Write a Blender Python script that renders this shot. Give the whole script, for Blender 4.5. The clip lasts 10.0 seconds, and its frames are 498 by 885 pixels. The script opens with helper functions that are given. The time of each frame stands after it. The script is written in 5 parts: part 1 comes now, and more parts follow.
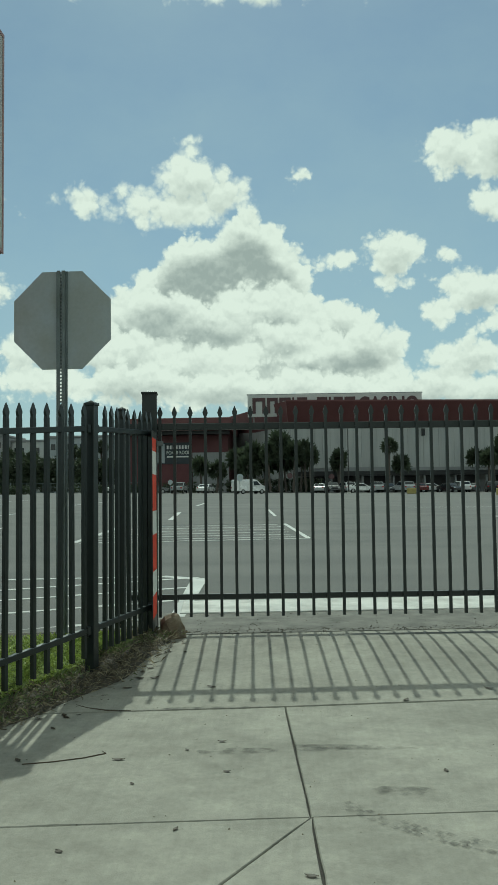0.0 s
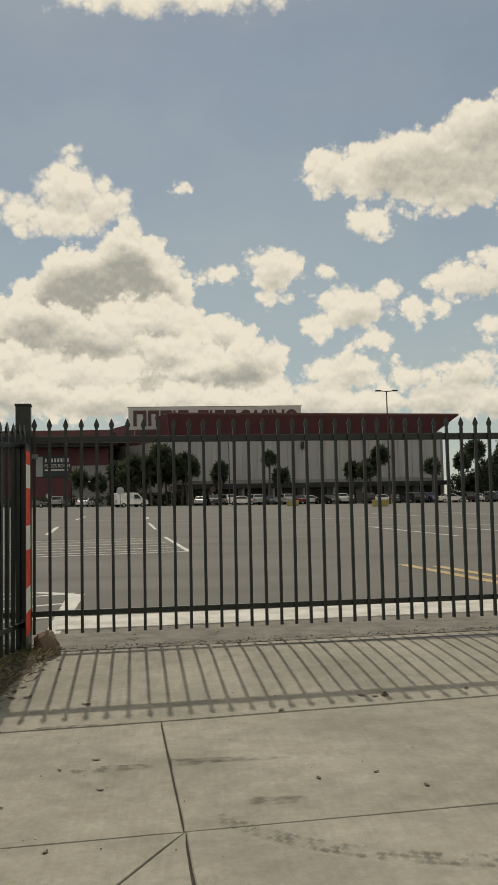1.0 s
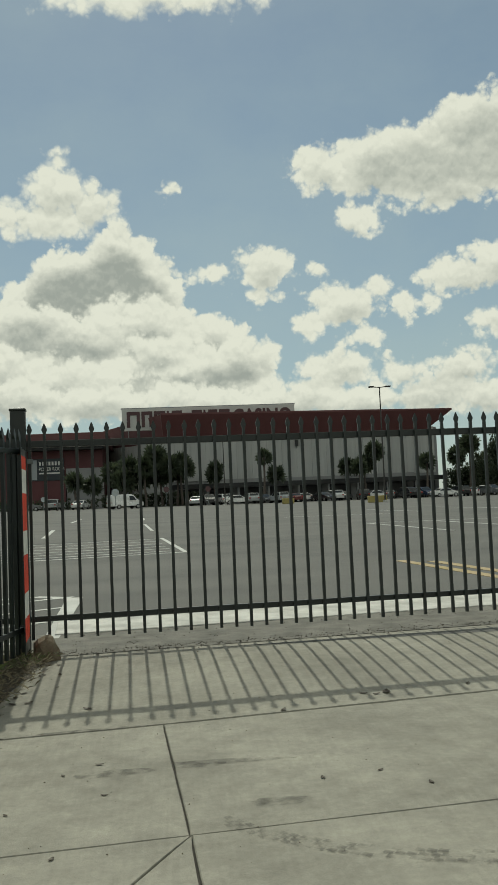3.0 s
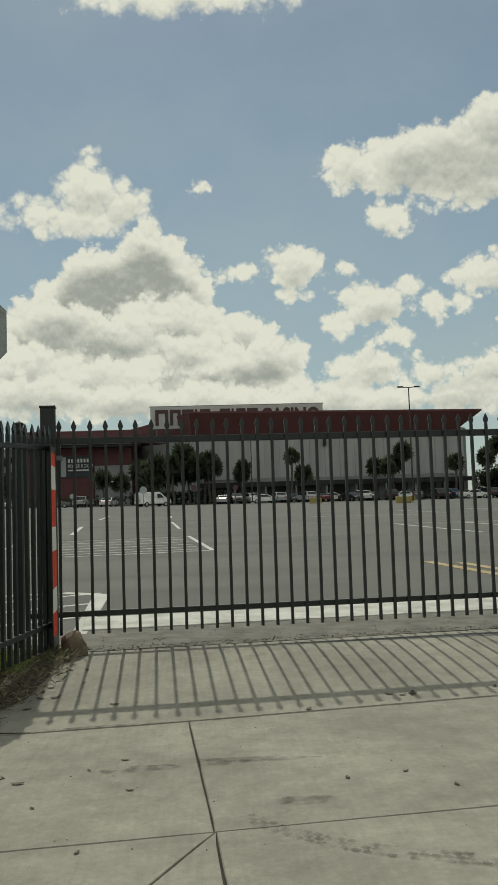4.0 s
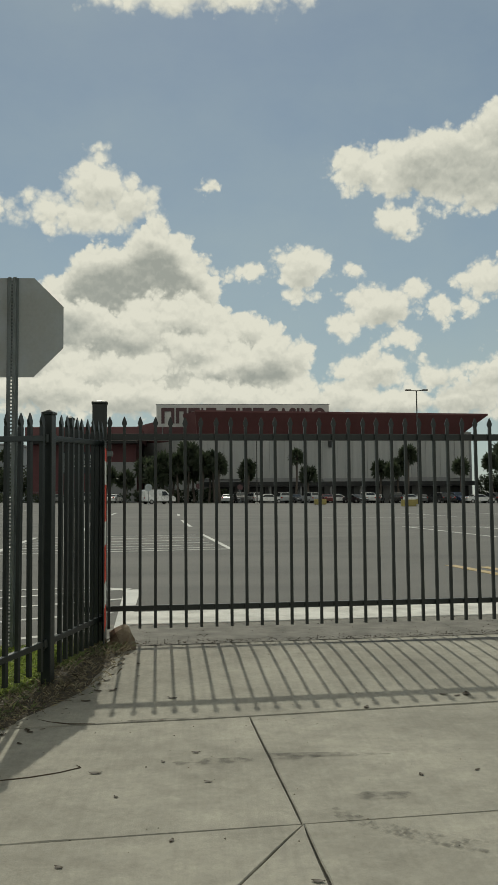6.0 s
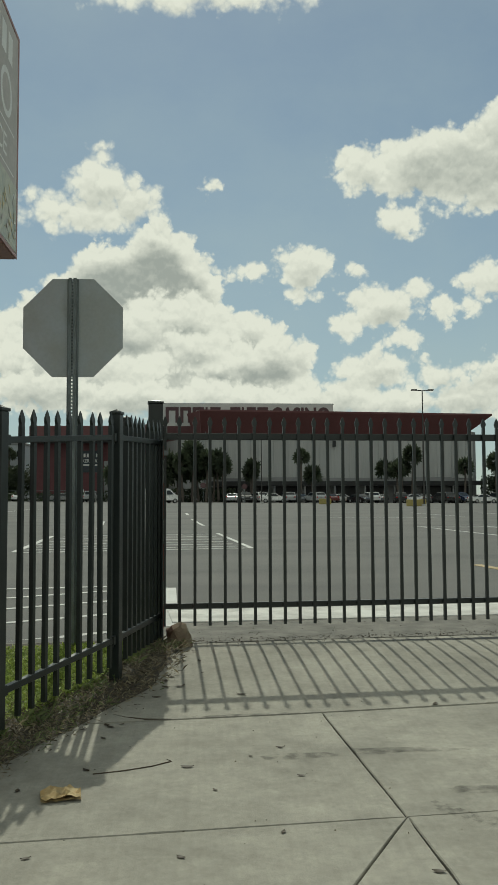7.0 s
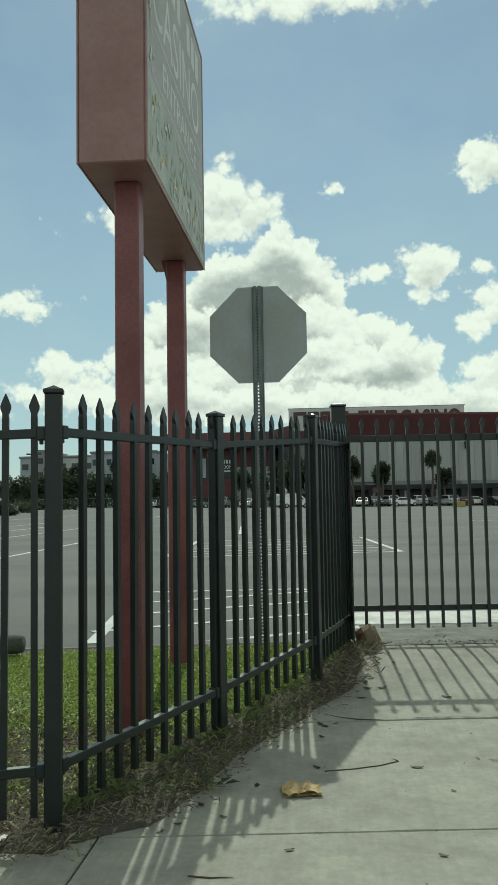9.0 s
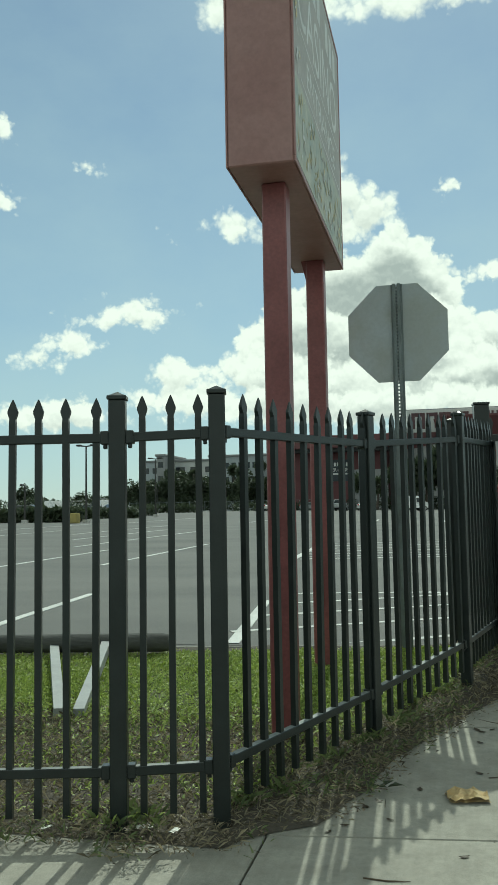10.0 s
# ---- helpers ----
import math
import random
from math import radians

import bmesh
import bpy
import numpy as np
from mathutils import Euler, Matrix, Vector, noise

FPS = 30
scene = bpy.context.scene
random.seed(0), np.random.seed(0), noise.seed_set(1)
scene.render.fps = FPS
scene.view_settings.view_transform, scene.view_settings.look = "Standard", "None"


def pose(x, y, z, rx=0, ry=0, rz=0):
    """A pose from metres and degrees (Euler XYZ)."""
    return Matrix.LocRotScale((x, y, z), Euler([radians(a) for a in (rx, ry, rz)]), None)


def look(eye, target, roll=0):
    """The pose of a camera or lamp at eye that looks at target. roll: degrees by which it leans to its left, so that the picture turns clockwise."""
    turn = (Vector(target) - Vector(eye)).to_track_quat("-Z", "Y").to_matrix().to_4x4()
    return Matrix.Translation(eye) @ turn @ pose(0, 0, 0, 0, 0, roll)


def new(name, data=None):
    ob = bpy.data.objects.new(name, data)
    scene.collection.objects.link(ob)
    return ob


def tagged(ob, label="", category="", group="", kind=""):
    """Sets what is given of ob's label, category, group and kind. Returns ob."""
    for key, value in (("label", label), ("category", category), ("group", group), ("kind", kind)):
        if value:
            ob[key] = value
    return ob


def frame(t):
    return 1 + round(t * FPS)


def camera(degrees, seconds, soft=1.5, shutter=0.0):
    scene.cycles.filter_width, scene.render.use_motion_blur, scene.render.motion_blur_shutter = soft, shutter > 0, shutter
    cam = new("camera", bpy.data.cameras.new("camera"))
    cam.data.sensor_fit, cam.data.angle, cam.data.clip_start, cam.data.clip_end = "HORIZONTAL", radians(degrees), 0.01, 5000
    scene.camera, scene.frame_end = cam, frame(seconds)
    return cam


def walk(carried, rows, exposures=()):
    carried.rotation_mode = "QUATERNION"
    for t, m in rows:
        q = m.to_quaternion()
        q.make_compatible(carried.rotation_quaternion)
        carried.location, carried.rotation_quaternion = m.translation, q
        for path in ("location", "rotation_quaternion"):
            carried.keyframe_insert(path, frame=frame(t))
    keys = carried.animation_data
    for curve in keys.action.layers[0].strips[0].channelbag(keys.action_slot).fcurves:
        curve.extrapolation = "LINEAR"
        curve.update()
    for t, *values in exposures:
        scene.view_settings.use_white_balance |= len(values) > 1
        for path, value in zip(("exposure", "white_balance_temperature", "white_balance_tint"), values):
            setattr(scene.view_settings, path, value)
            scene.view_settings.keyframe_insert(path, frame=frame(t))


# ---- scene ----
cam = camera(31.8, 10.0)
PATH = [
    (0, (0.060, -0.083, 1.266), (-0.054, 1.910, 1.383), -0.70),
    (0.5, (0.088, -0.095, 1.262), (0.194, 1.898, 1.389), -1.10),
    (1, (0.090, -0.092, 1.266), (0.247, 1.897, 1.408), -1.18),
    (1.5, (0.117, -0.082, 1.275), (0.300, 1.905, 1.418), -3.07),
    (2, (0.099, -0.077, 1.272), (0.301, 1.908, 1.414), -3.37),
    (3.5, (0.077, -0.086, 1.277), (0.222, 1.904, 1.415), -1.79),
    (4, (0.077, -0.088, 1.274), (0.184, 1.905, 1.413), -1.80),
    (4.5, (0.075, -0.084, 1.277), (0.174, 1.909, 1.415), -1.31),
    (5, (0.017, -0.090, 1.271), (0.116, 1.903, 1.409), -0.51),
    (5.5, (-0.107, -0.105, 1.273), (-0.008, 1.888, 1.412), -0.51),
    (7, (-0.721, -0.185, 1.275), (-0.626, 1.808, 1.412), -0.31),
    (7.5, (-0.888, -0.192, 1.263), (-0.840, 1.803, 1.404), -0.13),
    (8, (-1.018, -0.222, 1.278), (-1.051, 1.773, 1.418), -0.26),
    (8.5, (-1.122, -0.227, 1.271), (-1.228, 1.765, 1.416), -0.90),
    (9, (-1.182, -0.241, 1.261), (-1.374, 1.744, 1.412), -0.94),
    (9.5, (-1.232, -0.238, 1.262), (-1.529, 1.734, 1.415), -0.89),
    (10, (-1.371, -0.255, 1.247), (-1.823, 1.686, 1.409), -0.98),
]
walk(cam, [(t, look(eye, target, roll)) for t, eye, target, roll in PATH],
     [(0.0, 0.15, 5950, -14), (0.4, 0.08, 6800, 0), (0.8, 0.05, 7250, 7), (1.4, 0.05, 7550, 11), (2.1, 0.10, 6900, 3),
      (3.5, 0.0, 6650, -3), (4.5, -0.02, 6850, 3), (5.5, -0.05, 6850, 3), (7.0, 0.05, 6550, -3), (8.0, 0.15, 6300, -7),
      (9.0, 0.32, 6150, -10), (10.0, 0.43, 6050, -12)])

# ---- sky, clouds and sun ----
SUN_AZ, SUN_EL = -3.0, 46.4
world = bpy.data.worlds.new("sky")
scene.world = world
world.use_nodes = True
WT = world.node_tree
WT.nodes.clear()


def wnode(kind, **props):
    n = WT.nodes.new(kind)
    for k, v in props.items():
        setattr(n, k, v)
    return n


def plug(n, socket, value):
    if isinstance(value, bpy.types.NodeSocket):
        WT.links.new(value, n.inputs[socket])
    else:
        n.inputs[socket].default_value = value


def wmath(op, a, b=0.0, c=0.0):
    n = wnode("ShaderNodeMath", operation=op)
    for k, v in enumerate((a, b, c)):
        plug(n, k, v)
    return n.outputs[0]


def wvec(op, a, b=(0, 0, 0), c=(0, 0, 0)):
    n = wnode("ShaderNodeVectorMath", operation=op)
    plug(n, 0, a), plug(n, 1, b)
    if op == "MULTIPLY_ADD":
        plug(n, 2, c)
    return n


def wnoise(vector, scale, detail, rough=0.55):
    n = wnode("ShaderNodeTexNoise")
    plug(n, "Vector", vector), plug(n, "Scale", scale), plug(n, "Detail", detail), plug(n, "Roughness", rough)
    return n


def wstep(value, lo, hi, a=0.0, b=1.0):
    n = wnode("ShaderNodeMapRange", interpolation_type="SMOOTHSTEP")
    for k, v in zip(("Value", "From Min", "From Max", "To Min", "To Max"), (value, lo, hi, a, b)):
        plug(n, k, v)
    return n.outputs[0]


def wmix(fac, a, b):
    n = wnode("ShaderNodeMix", data_type="RGBA")
    plug(n, 0, fac), plug(n, 6, a), plug(n, 7, b)
    return n.outputs[2]


way = wnode("ShaderNodeTexCoord").outputs["Generated"]
split = wnode("ShaderNodeSeparateXYZ")
plug(split, 0, way)
DEG = 57.29578
azimuth = wmath("MULTIPLY", wmath("ARCTAN2", split.outputs[0], split.outputs[1]), DEG)
height = wmath("MULTIPLY", wmath("ARCSINE", split.outputs[2]), DEG)
flat = wnode("ShaderNodeCombineXYZ")
plug(flat, 0, azimuth), plug(flat, 1, height)
billow = wnoise(way, 20, 5, 0.55).outputs["Color"]
fine = wnoise(way, 90, 4, 0.6).outputs["Color"]
bent = wvec("MULTIPLY_ADD", wvec("SUBTRACT", billow, (0.5, 0.5, 0.5)).outputs[0], (1.5, 1.1, 0), flat.outputs[0]).outputs[0]
bent = wvec("MULTIPLY_ADD", wvec("SUBTRACT", fine, (0.5, 0.5, 0.5)).outputs[0], (0.7, 0.6, 0), bent).outputs[0]


def cloud(puffs, rise):
    """The depth inside the clouds, in degrees, from puffs (azimuth, height, half-width, half-height), seen from a little above."""
    field = None
    for a, e, w, h in puffs:
        n = wvec("MULTIPLY_ADD", bent, (1 / w, 1 / h, 0), (-a / w, (rise - e) / h, 0))
        depth = wmath("MULTIPLY_ADD", wvec("LENGTH", n.outputs[0]).outputs["Value"], -min(w, h), min(w, h))
        field = depth if field is None else wmath("SMOOTH_MAX", field, depth, 0.2)
    return field


def knobs(lift):
    """Rounded heads of vapour at three sizes, in degrees, read a little higher in the sky."""
    at = wvec("MULTIPLY_ADD", fine, (0.010, 0.010, 0.010), way).outputs[0]
    at = wvec("ADD", at, (0, 0, lift)).outputs[0]
    total = None
    for scale, swell in ((34.0, 1.15), (85.0, 0.62), (210.0, 0.30)):
        cells = wnode("ShaderNodeTexVoronoi", feature="F1")
        plug(cells, "Vector", at), plug(cells, "Scale", scale)
        head = wmath("MULTIPLY_ADD", cells.outputs["Distance"], -swell, swell * 0.5)
        total = head if total is None else wmath("ADD", total, head)
    return total


# clouds from the farthest to the nearest: puffs, how grey their depth is, how soft their rim is
CLOUDS = [
    ([(-1.6, 31.0, 6.0, 0.9), (-14.6, 31.3, 1.1, 1.7), (-8.0, 32.0, 4.2, 1.2), (2.5, 30.8, 4.2, 0.8)], 0.3, 0.8),
    ([(10.4, 21.0, 2.1, 1.3), (14.4, 21.1, 3.5, 1.8), (17.7, 21.2, 4.1, 2.4), (21.3, 21.6, 4.1, 3.0), (24.5, 21.0, 4.4, 3.2), (18.7, 19.4, 4.7, 1.3)], 0.62, 0.35),
    ([(-7.7, 18.5, 3.7, 1.3), (-7.3, 20.0, 2.2, 1.6), (-7.1, 21.7, 0.8, 0.5), (-4.9, 19.2, 1.7, 1.4), (-9.9, 17.9, 2.0, 0.5), (-13.7, 18.5, 1.3, 0.8)], 0.34, 0.6),
    ([(-6.6, 14.0, 3.4, 2.5), (-3.2, 15.0, 2.6, 2.6), (-1.3, 14.0, 2.2, 2.2), (-3.5, 17.2, 0.9, 0.8), (-8.6, 13.2, 2.0, 1.7), (-0.4, 13.4, 1.6, 2.0)], 0.95, 0.28),
    ([(-9.0, 8.6, 5.6, 2.6), (-3.0, 8.8, 6.5, 2.8), (2.6, 7.6, 5.0, 2.2), (-2.5, 12.0, 4.2, 1.6)], 0.55, 0.5),
    ([(-11.3, 10.8, 2.6, 1.6), (-6.3, 11.0, 5.4, 1.6), (-1.1, 11.1, 3.8, 1.9), (2.2, 10.7, 2.6, 1.6), (-9.4, 11.6, 2.6, 1.8)], 0.85, 0.28),
    ([(4.6, 9.2, 2.3, 1.5), (6.2, 9.6, 0.9, 1.0), (3.0, 9.0, 2.8, 1.4), (1.2, 8.9, 2.4, 1.2)], 0.92, 0.28),
    ([(-0.9, 9.9, 2.6, 1.3), (-3.4, 9.2, 2.0, 1.0), (-13.0, 9.6, 1.6, 1.5)], 0.7, 0.5),
    ([(-10.9, 9.1, 4.0, 1.3), (-6.0, 8.4, 4.0, 1.1), (-17.9, 9.1, 1.6, 1.0), (-16.4, 7.4, 3.4, 1.0)], 0.5, 0.4),
    ([(-11.0, 7.2, 5.2, 1.2), (-4.9, 6.9, 6.3, 1.1), (2.1, 6.8, 5.6, 1.0), (7.7, 6.5, 4.8, 1.0), (10.9, 8.5, 2.3, 1.2), (9.4, 7.2, 2.2, 0.9), (12.5, 6.4, 3.7, 0.9), (16.8, 6.8, 3.0, 1.0)], 0.75, 0.4),
    ([(19.2, 8.2, 2.2, 0.9), (15.3, 8.0, 1.4, 0.8), (20.8, 6.2, 3.3, 1.0), (21.6, 11.0, 1.8, 0.9), (17.0, 6.8, 2.8, 0.9), (-24.9, 6.5, 2.9, 0.8), (-28.4, 6.3, 1.6, 0.7)], 0.7, 0.4),
    ([(6.5, 15.2, 1.9, 1.2), (5.7, 13.6, 1.2, 0.35), (3.0, 15.0, 0.6, 0.35), (11.8, 12.6, 2.2, 1.4), (9.5, 11.6, 1.3, 0.7), (14.0, 13.5, 0.8, 0.5), (15.4, 12.2, 0.7, 0.5), (12.9, 10.6, 0.9, 0.35)], 0.55, 0.35),
    ([(12.7, 17.9, 1.4, 0.8), (19.7, 13.8, 2.8, 1.1), (21.8, 14.4, 2.0, 1.2), (17.0, 12.3, 0.4, 0.3), (10.1, 14.9, 0.35, 0.25), (0.7, 20.2, 0.25, 0.15)], 0.5, 0.35),
    ([(-20.1, 13.1, 2.2, 0.6), (-23.4, 12.6, 0.9, 0.3), (-24.5, 11.0, 1.4, 0.75), (-27.0, 9.9, 0.9, 0.4), (-29.2, 23.7, 0.9, 0.6), (-23.8, 22.0, 0.45, 0.3), (-18.2, 17.9, 0.4, 0.25), (-29.0, 19.5, 0.5, 0.3)], 0.45, 0.4),
]
knob = knobs(0.0)
relief = wmath("SUBTRACT", knob, knobs(0.006))
lump = wnoise(wvec("MULTIPLY", way, (1, 1, 2.6)).outputs[0], 10, 5, 0.55).outputs["Fac"]
lump = wmath("MULTIPLY_ADD", lump, 4.4, -2.2)
CLOUD_LIGHT, CLOUD_GREY = (0.755, 0.73, 0.665, 1), (0.34, 0.352, 0.337, 1)


def vapour(depth, grey):
    """Sunlit heads that turn grey with the depth below them."""
    core = wmath("MULTIPLY", wstep(wmath("ADD", depth, wmath("MULTIPLY", lump, 0.55)), -0.15, 1.45), grey)
    core = wmath("SUBTRACT", core, wmath("MULTIPLY", relief, 0.38))
    core = wmath("MINIMUM", wmath("MAXIMUM", core, 0.0), 1.0)
    return wmix(core, CLOUD_LIGHT, CLOUD_GREY)


sky = wnode("ShaderNodeTexSky", sky_type="NISHITA", sun_disc=False, sun_elevation=radians(SUN_EL), sun_rotation=radians(SUN_AZ),
            air_density=1.0, dust_density=0.25, ozone_density=2.5)
air = wvec("SCALE", sky.outputs[0])
air.inputs["Scale"].default_value = 0.058
thin = wnoise(wvec("MULTIPLY", way, (1, 1, 1.6)).outputs[0], 4.5, 5, 0.6).outputs["Fac"]
veil = wmath("ADD", wstep(height, 2, 26, 0.66, 0.35), wmath("MULTIPLY_ADD", thin, 0.5, -0.25))
sky_tone = wmix(veil, air.outputs[0], (0.40, 0.47, 0.49, 1))
# broken clouds over the rest of the sky
rest = wmath("MULTIPLY", wmath("SUBTRACT", wnoise(way, 3.2, 7, 0.6).outputs["Fac"], 0.47), 22)
beyond = wmath("MAXIMUM", wstep(wmath("ABSOLUTE", wmath("SUBTRACT", azimuth, -3)), 34, 44), wstep(height, 35, 42))
rest = wmath("ADD", rest, wmath("MULTIPLY_ADD", beyond, 14, -14))
sky_tone = wmix(wstep(wmath("ADD", rest, knob), -0.1, 0.5), sky_tone, vapour(wmath("SUBTRACT", rest, 1.0), 0.8))
for puffs, grey, soft in CLOUDS:
    rim = wstep(wmath("ADD", cloud(puffs, 0.0), knob), -0.36, soft - 0.16)
    sky_tone = wmix(rim, sky_tone, vapour(cloud(puffs, 0.75), grey))
back = wnode("ShaderNodeBackground")
plug(back, "Color", sky_tone), plug(back, "Strength", 1.0)
WT.links.new(back.outputs[0], wnode("ShaderNodeOutputWorld").inputs[0])

sun = new("sun", bpy.data.lights.new("sun", "SUN"))
sun.data.energy, sun.data.angle, sun.data.color = 2.05, radians(0.55), (1.0, 0.95, 0.86)
az, el = radians(SUN_AZ), radians(SUN_EL)
sun.matrix_world = look((30 * math.sin(az) * math.cos(el), 30 * math.cos(az) * math.cos(el), 30 * math.sin(el)), (0, 0, 0))


# ---- materials ----
def material(name, color, rough=0.7, metal=0.0, vary=0.25, size=3.0, fine_size=60.0, bump=0.15, tone=None, stretch=(1, 1, 1), spread=0.0, coat=0.0):
    """Two scales of variation in colour, a fine bump, and some unevenness in gloss; sizes are in noise cells a metre."""
    m = bpy.data.materials.new(name)
    m.use_nodes = True
    t = m.node_tree
    b = t.nodes["Principled BSDF"]
    b.inputs["Metallic"].default_value = metal
    b.inputs["Coat Weight"].default_value = coat
    pos = t.nodes.new("ShaderNodeNewGeometry")
    mul = t.nodes.new("ShaderNodeVectorMath")
    mul.operation = "MULTIPLY"
    mul.inputs[1].default_value = stretch
    t.links.new(pos.outputs["Position"], mul.inputs[0])

    def cells(scale, detail):
        n = t.nodes.new("ShaderNodeTexNoise")
        n.inputs["Scale"].default_value, n.inputs["Detail"].default_value, n.inputs["Roughness"].default_value = scale, detail, 0.6
        t.links.new(mul.outputs[0], n.inputs["Vector"])
        return n.outputs["Fac"]

    big, small = cells(size, 5), cells(fine_size, 3)
    tone = tone or tuple(c * (1 - vary) for c in color)
    mix = t.nodes.new("ShaderNodeMix")
    mix.data_type = "RGBA"
    mix.inputs[6].default_value, mix.inputs[7].default_value = (*color, 1), (*tone, 1)
    ramp = t.nodes.new("ShaderNodeMapRange")
    ramp.inputs["From Min"].default_value, ramp.inputs["From Max"].default_value = 0.38, 0.66
    t.links.new(big, ramp.inputs["Value"])
    t.links.new(ramp.outputs[0], mix.inputs[0])
    hsv = t.nodes.new("ShaderNodeHueSaturation")
    t.links.new(mix.outputs[2], hsv.inputs["Color"])
    val = t.nodes.new("ShaderNodeMapRange")
    val.inputs["To Min"].default_value, val.inputs["To Max"].default_value = 1 - vary, 1 + vary
    t.links.new(small, val.inputs["Value"])
    out = val.outputs[0]
    if spread:
        info = t.nodes.new("ShaderNodeObjectInfo")
        isle = t.nodes.new("ShaderNodeMath")
        isle.operation = "MULTIPLY_ADD"
        isle.inputs[1].default_value, isle.inputs[2].default_value = spread, 1 - spread / 2
        t.links.new(info.outputs["Random"], isle.inputs[0])
        join = t.nodes.new("ShaderNodeMath")
        join.operation = "MULTIPLY"
        t.links.new(out, join.inputs[0])
        t.links.new(isle.outputs[0], join.inputs[1])
        out = join.outputs[0]
    t.links.new(out, hsv.inputs["Value"])
    t.links.new(hsv.outputs[0], b.inputs["Base Color"])
    gloss = t.nodes.new("ShaderNodeMapRange")
    gloss.inputs["To Min"].default_value, gloss.inputs["To Max"].default_value = max(rough - 0.12, 0.03), min(rough + 0.12, 1)
    t.links.new(big, gloss.inputs["Value"])
    t.links.new(gloss.outputs[0], b.inputs["Roughness"])
    if bump:
        bp = t.nodes.new("ShaderNodeBump")
        bp.inputs["Strength"].default_value, bp.inputs["Distance"].default_value = bump, 0.01
        t.links.new(small, bp.inputs["Height"])
        t.links.new(bp.outputs[0], b.inputs["Normal"])
    return m


def leaf_material(name, a, c):
    """Foliage that differs from leaf to leaf and lets some light through."""
    m = bpy.data.materials.new(name)
    m.use_nodes = True
    t = m.node_tree
    b = t.nodes["Principled BSDF"]
    g = t.nodes.new("ShaderNodeNewGeometry")
    mix = t.nodes.new("ShaderNodeMix")
    mix.data_type = "RGBA"
    mix.inputs[6].default_value, mix.inputs[7].default_value = (*a, 1), (*c, 1)
    t.links.new(g.outputs["Random Per Island"], mix.inputs[0])
    t.links.new(mix.outputs[2], b.inputs["Base Color"])
    b.inputs["Roughness"].default_value = 0.55
    thin = t.nodes.new("ShaderNodeBsdfTranslucent")
    t.links.new(mix.outputs[2], thin.inputs[0])
    both = t.nodes.new("ShaderNodeMixShader")
    both.inputs[0].default_value = 0.35
    t.links.new(b.outputs[0], both.inputs[1])
    t.links.new(thin.outputs[0], both.inputs[2])
    t.links.new(both.outputs[0], t.nodes["Material Output"].inputs[0])
    return m


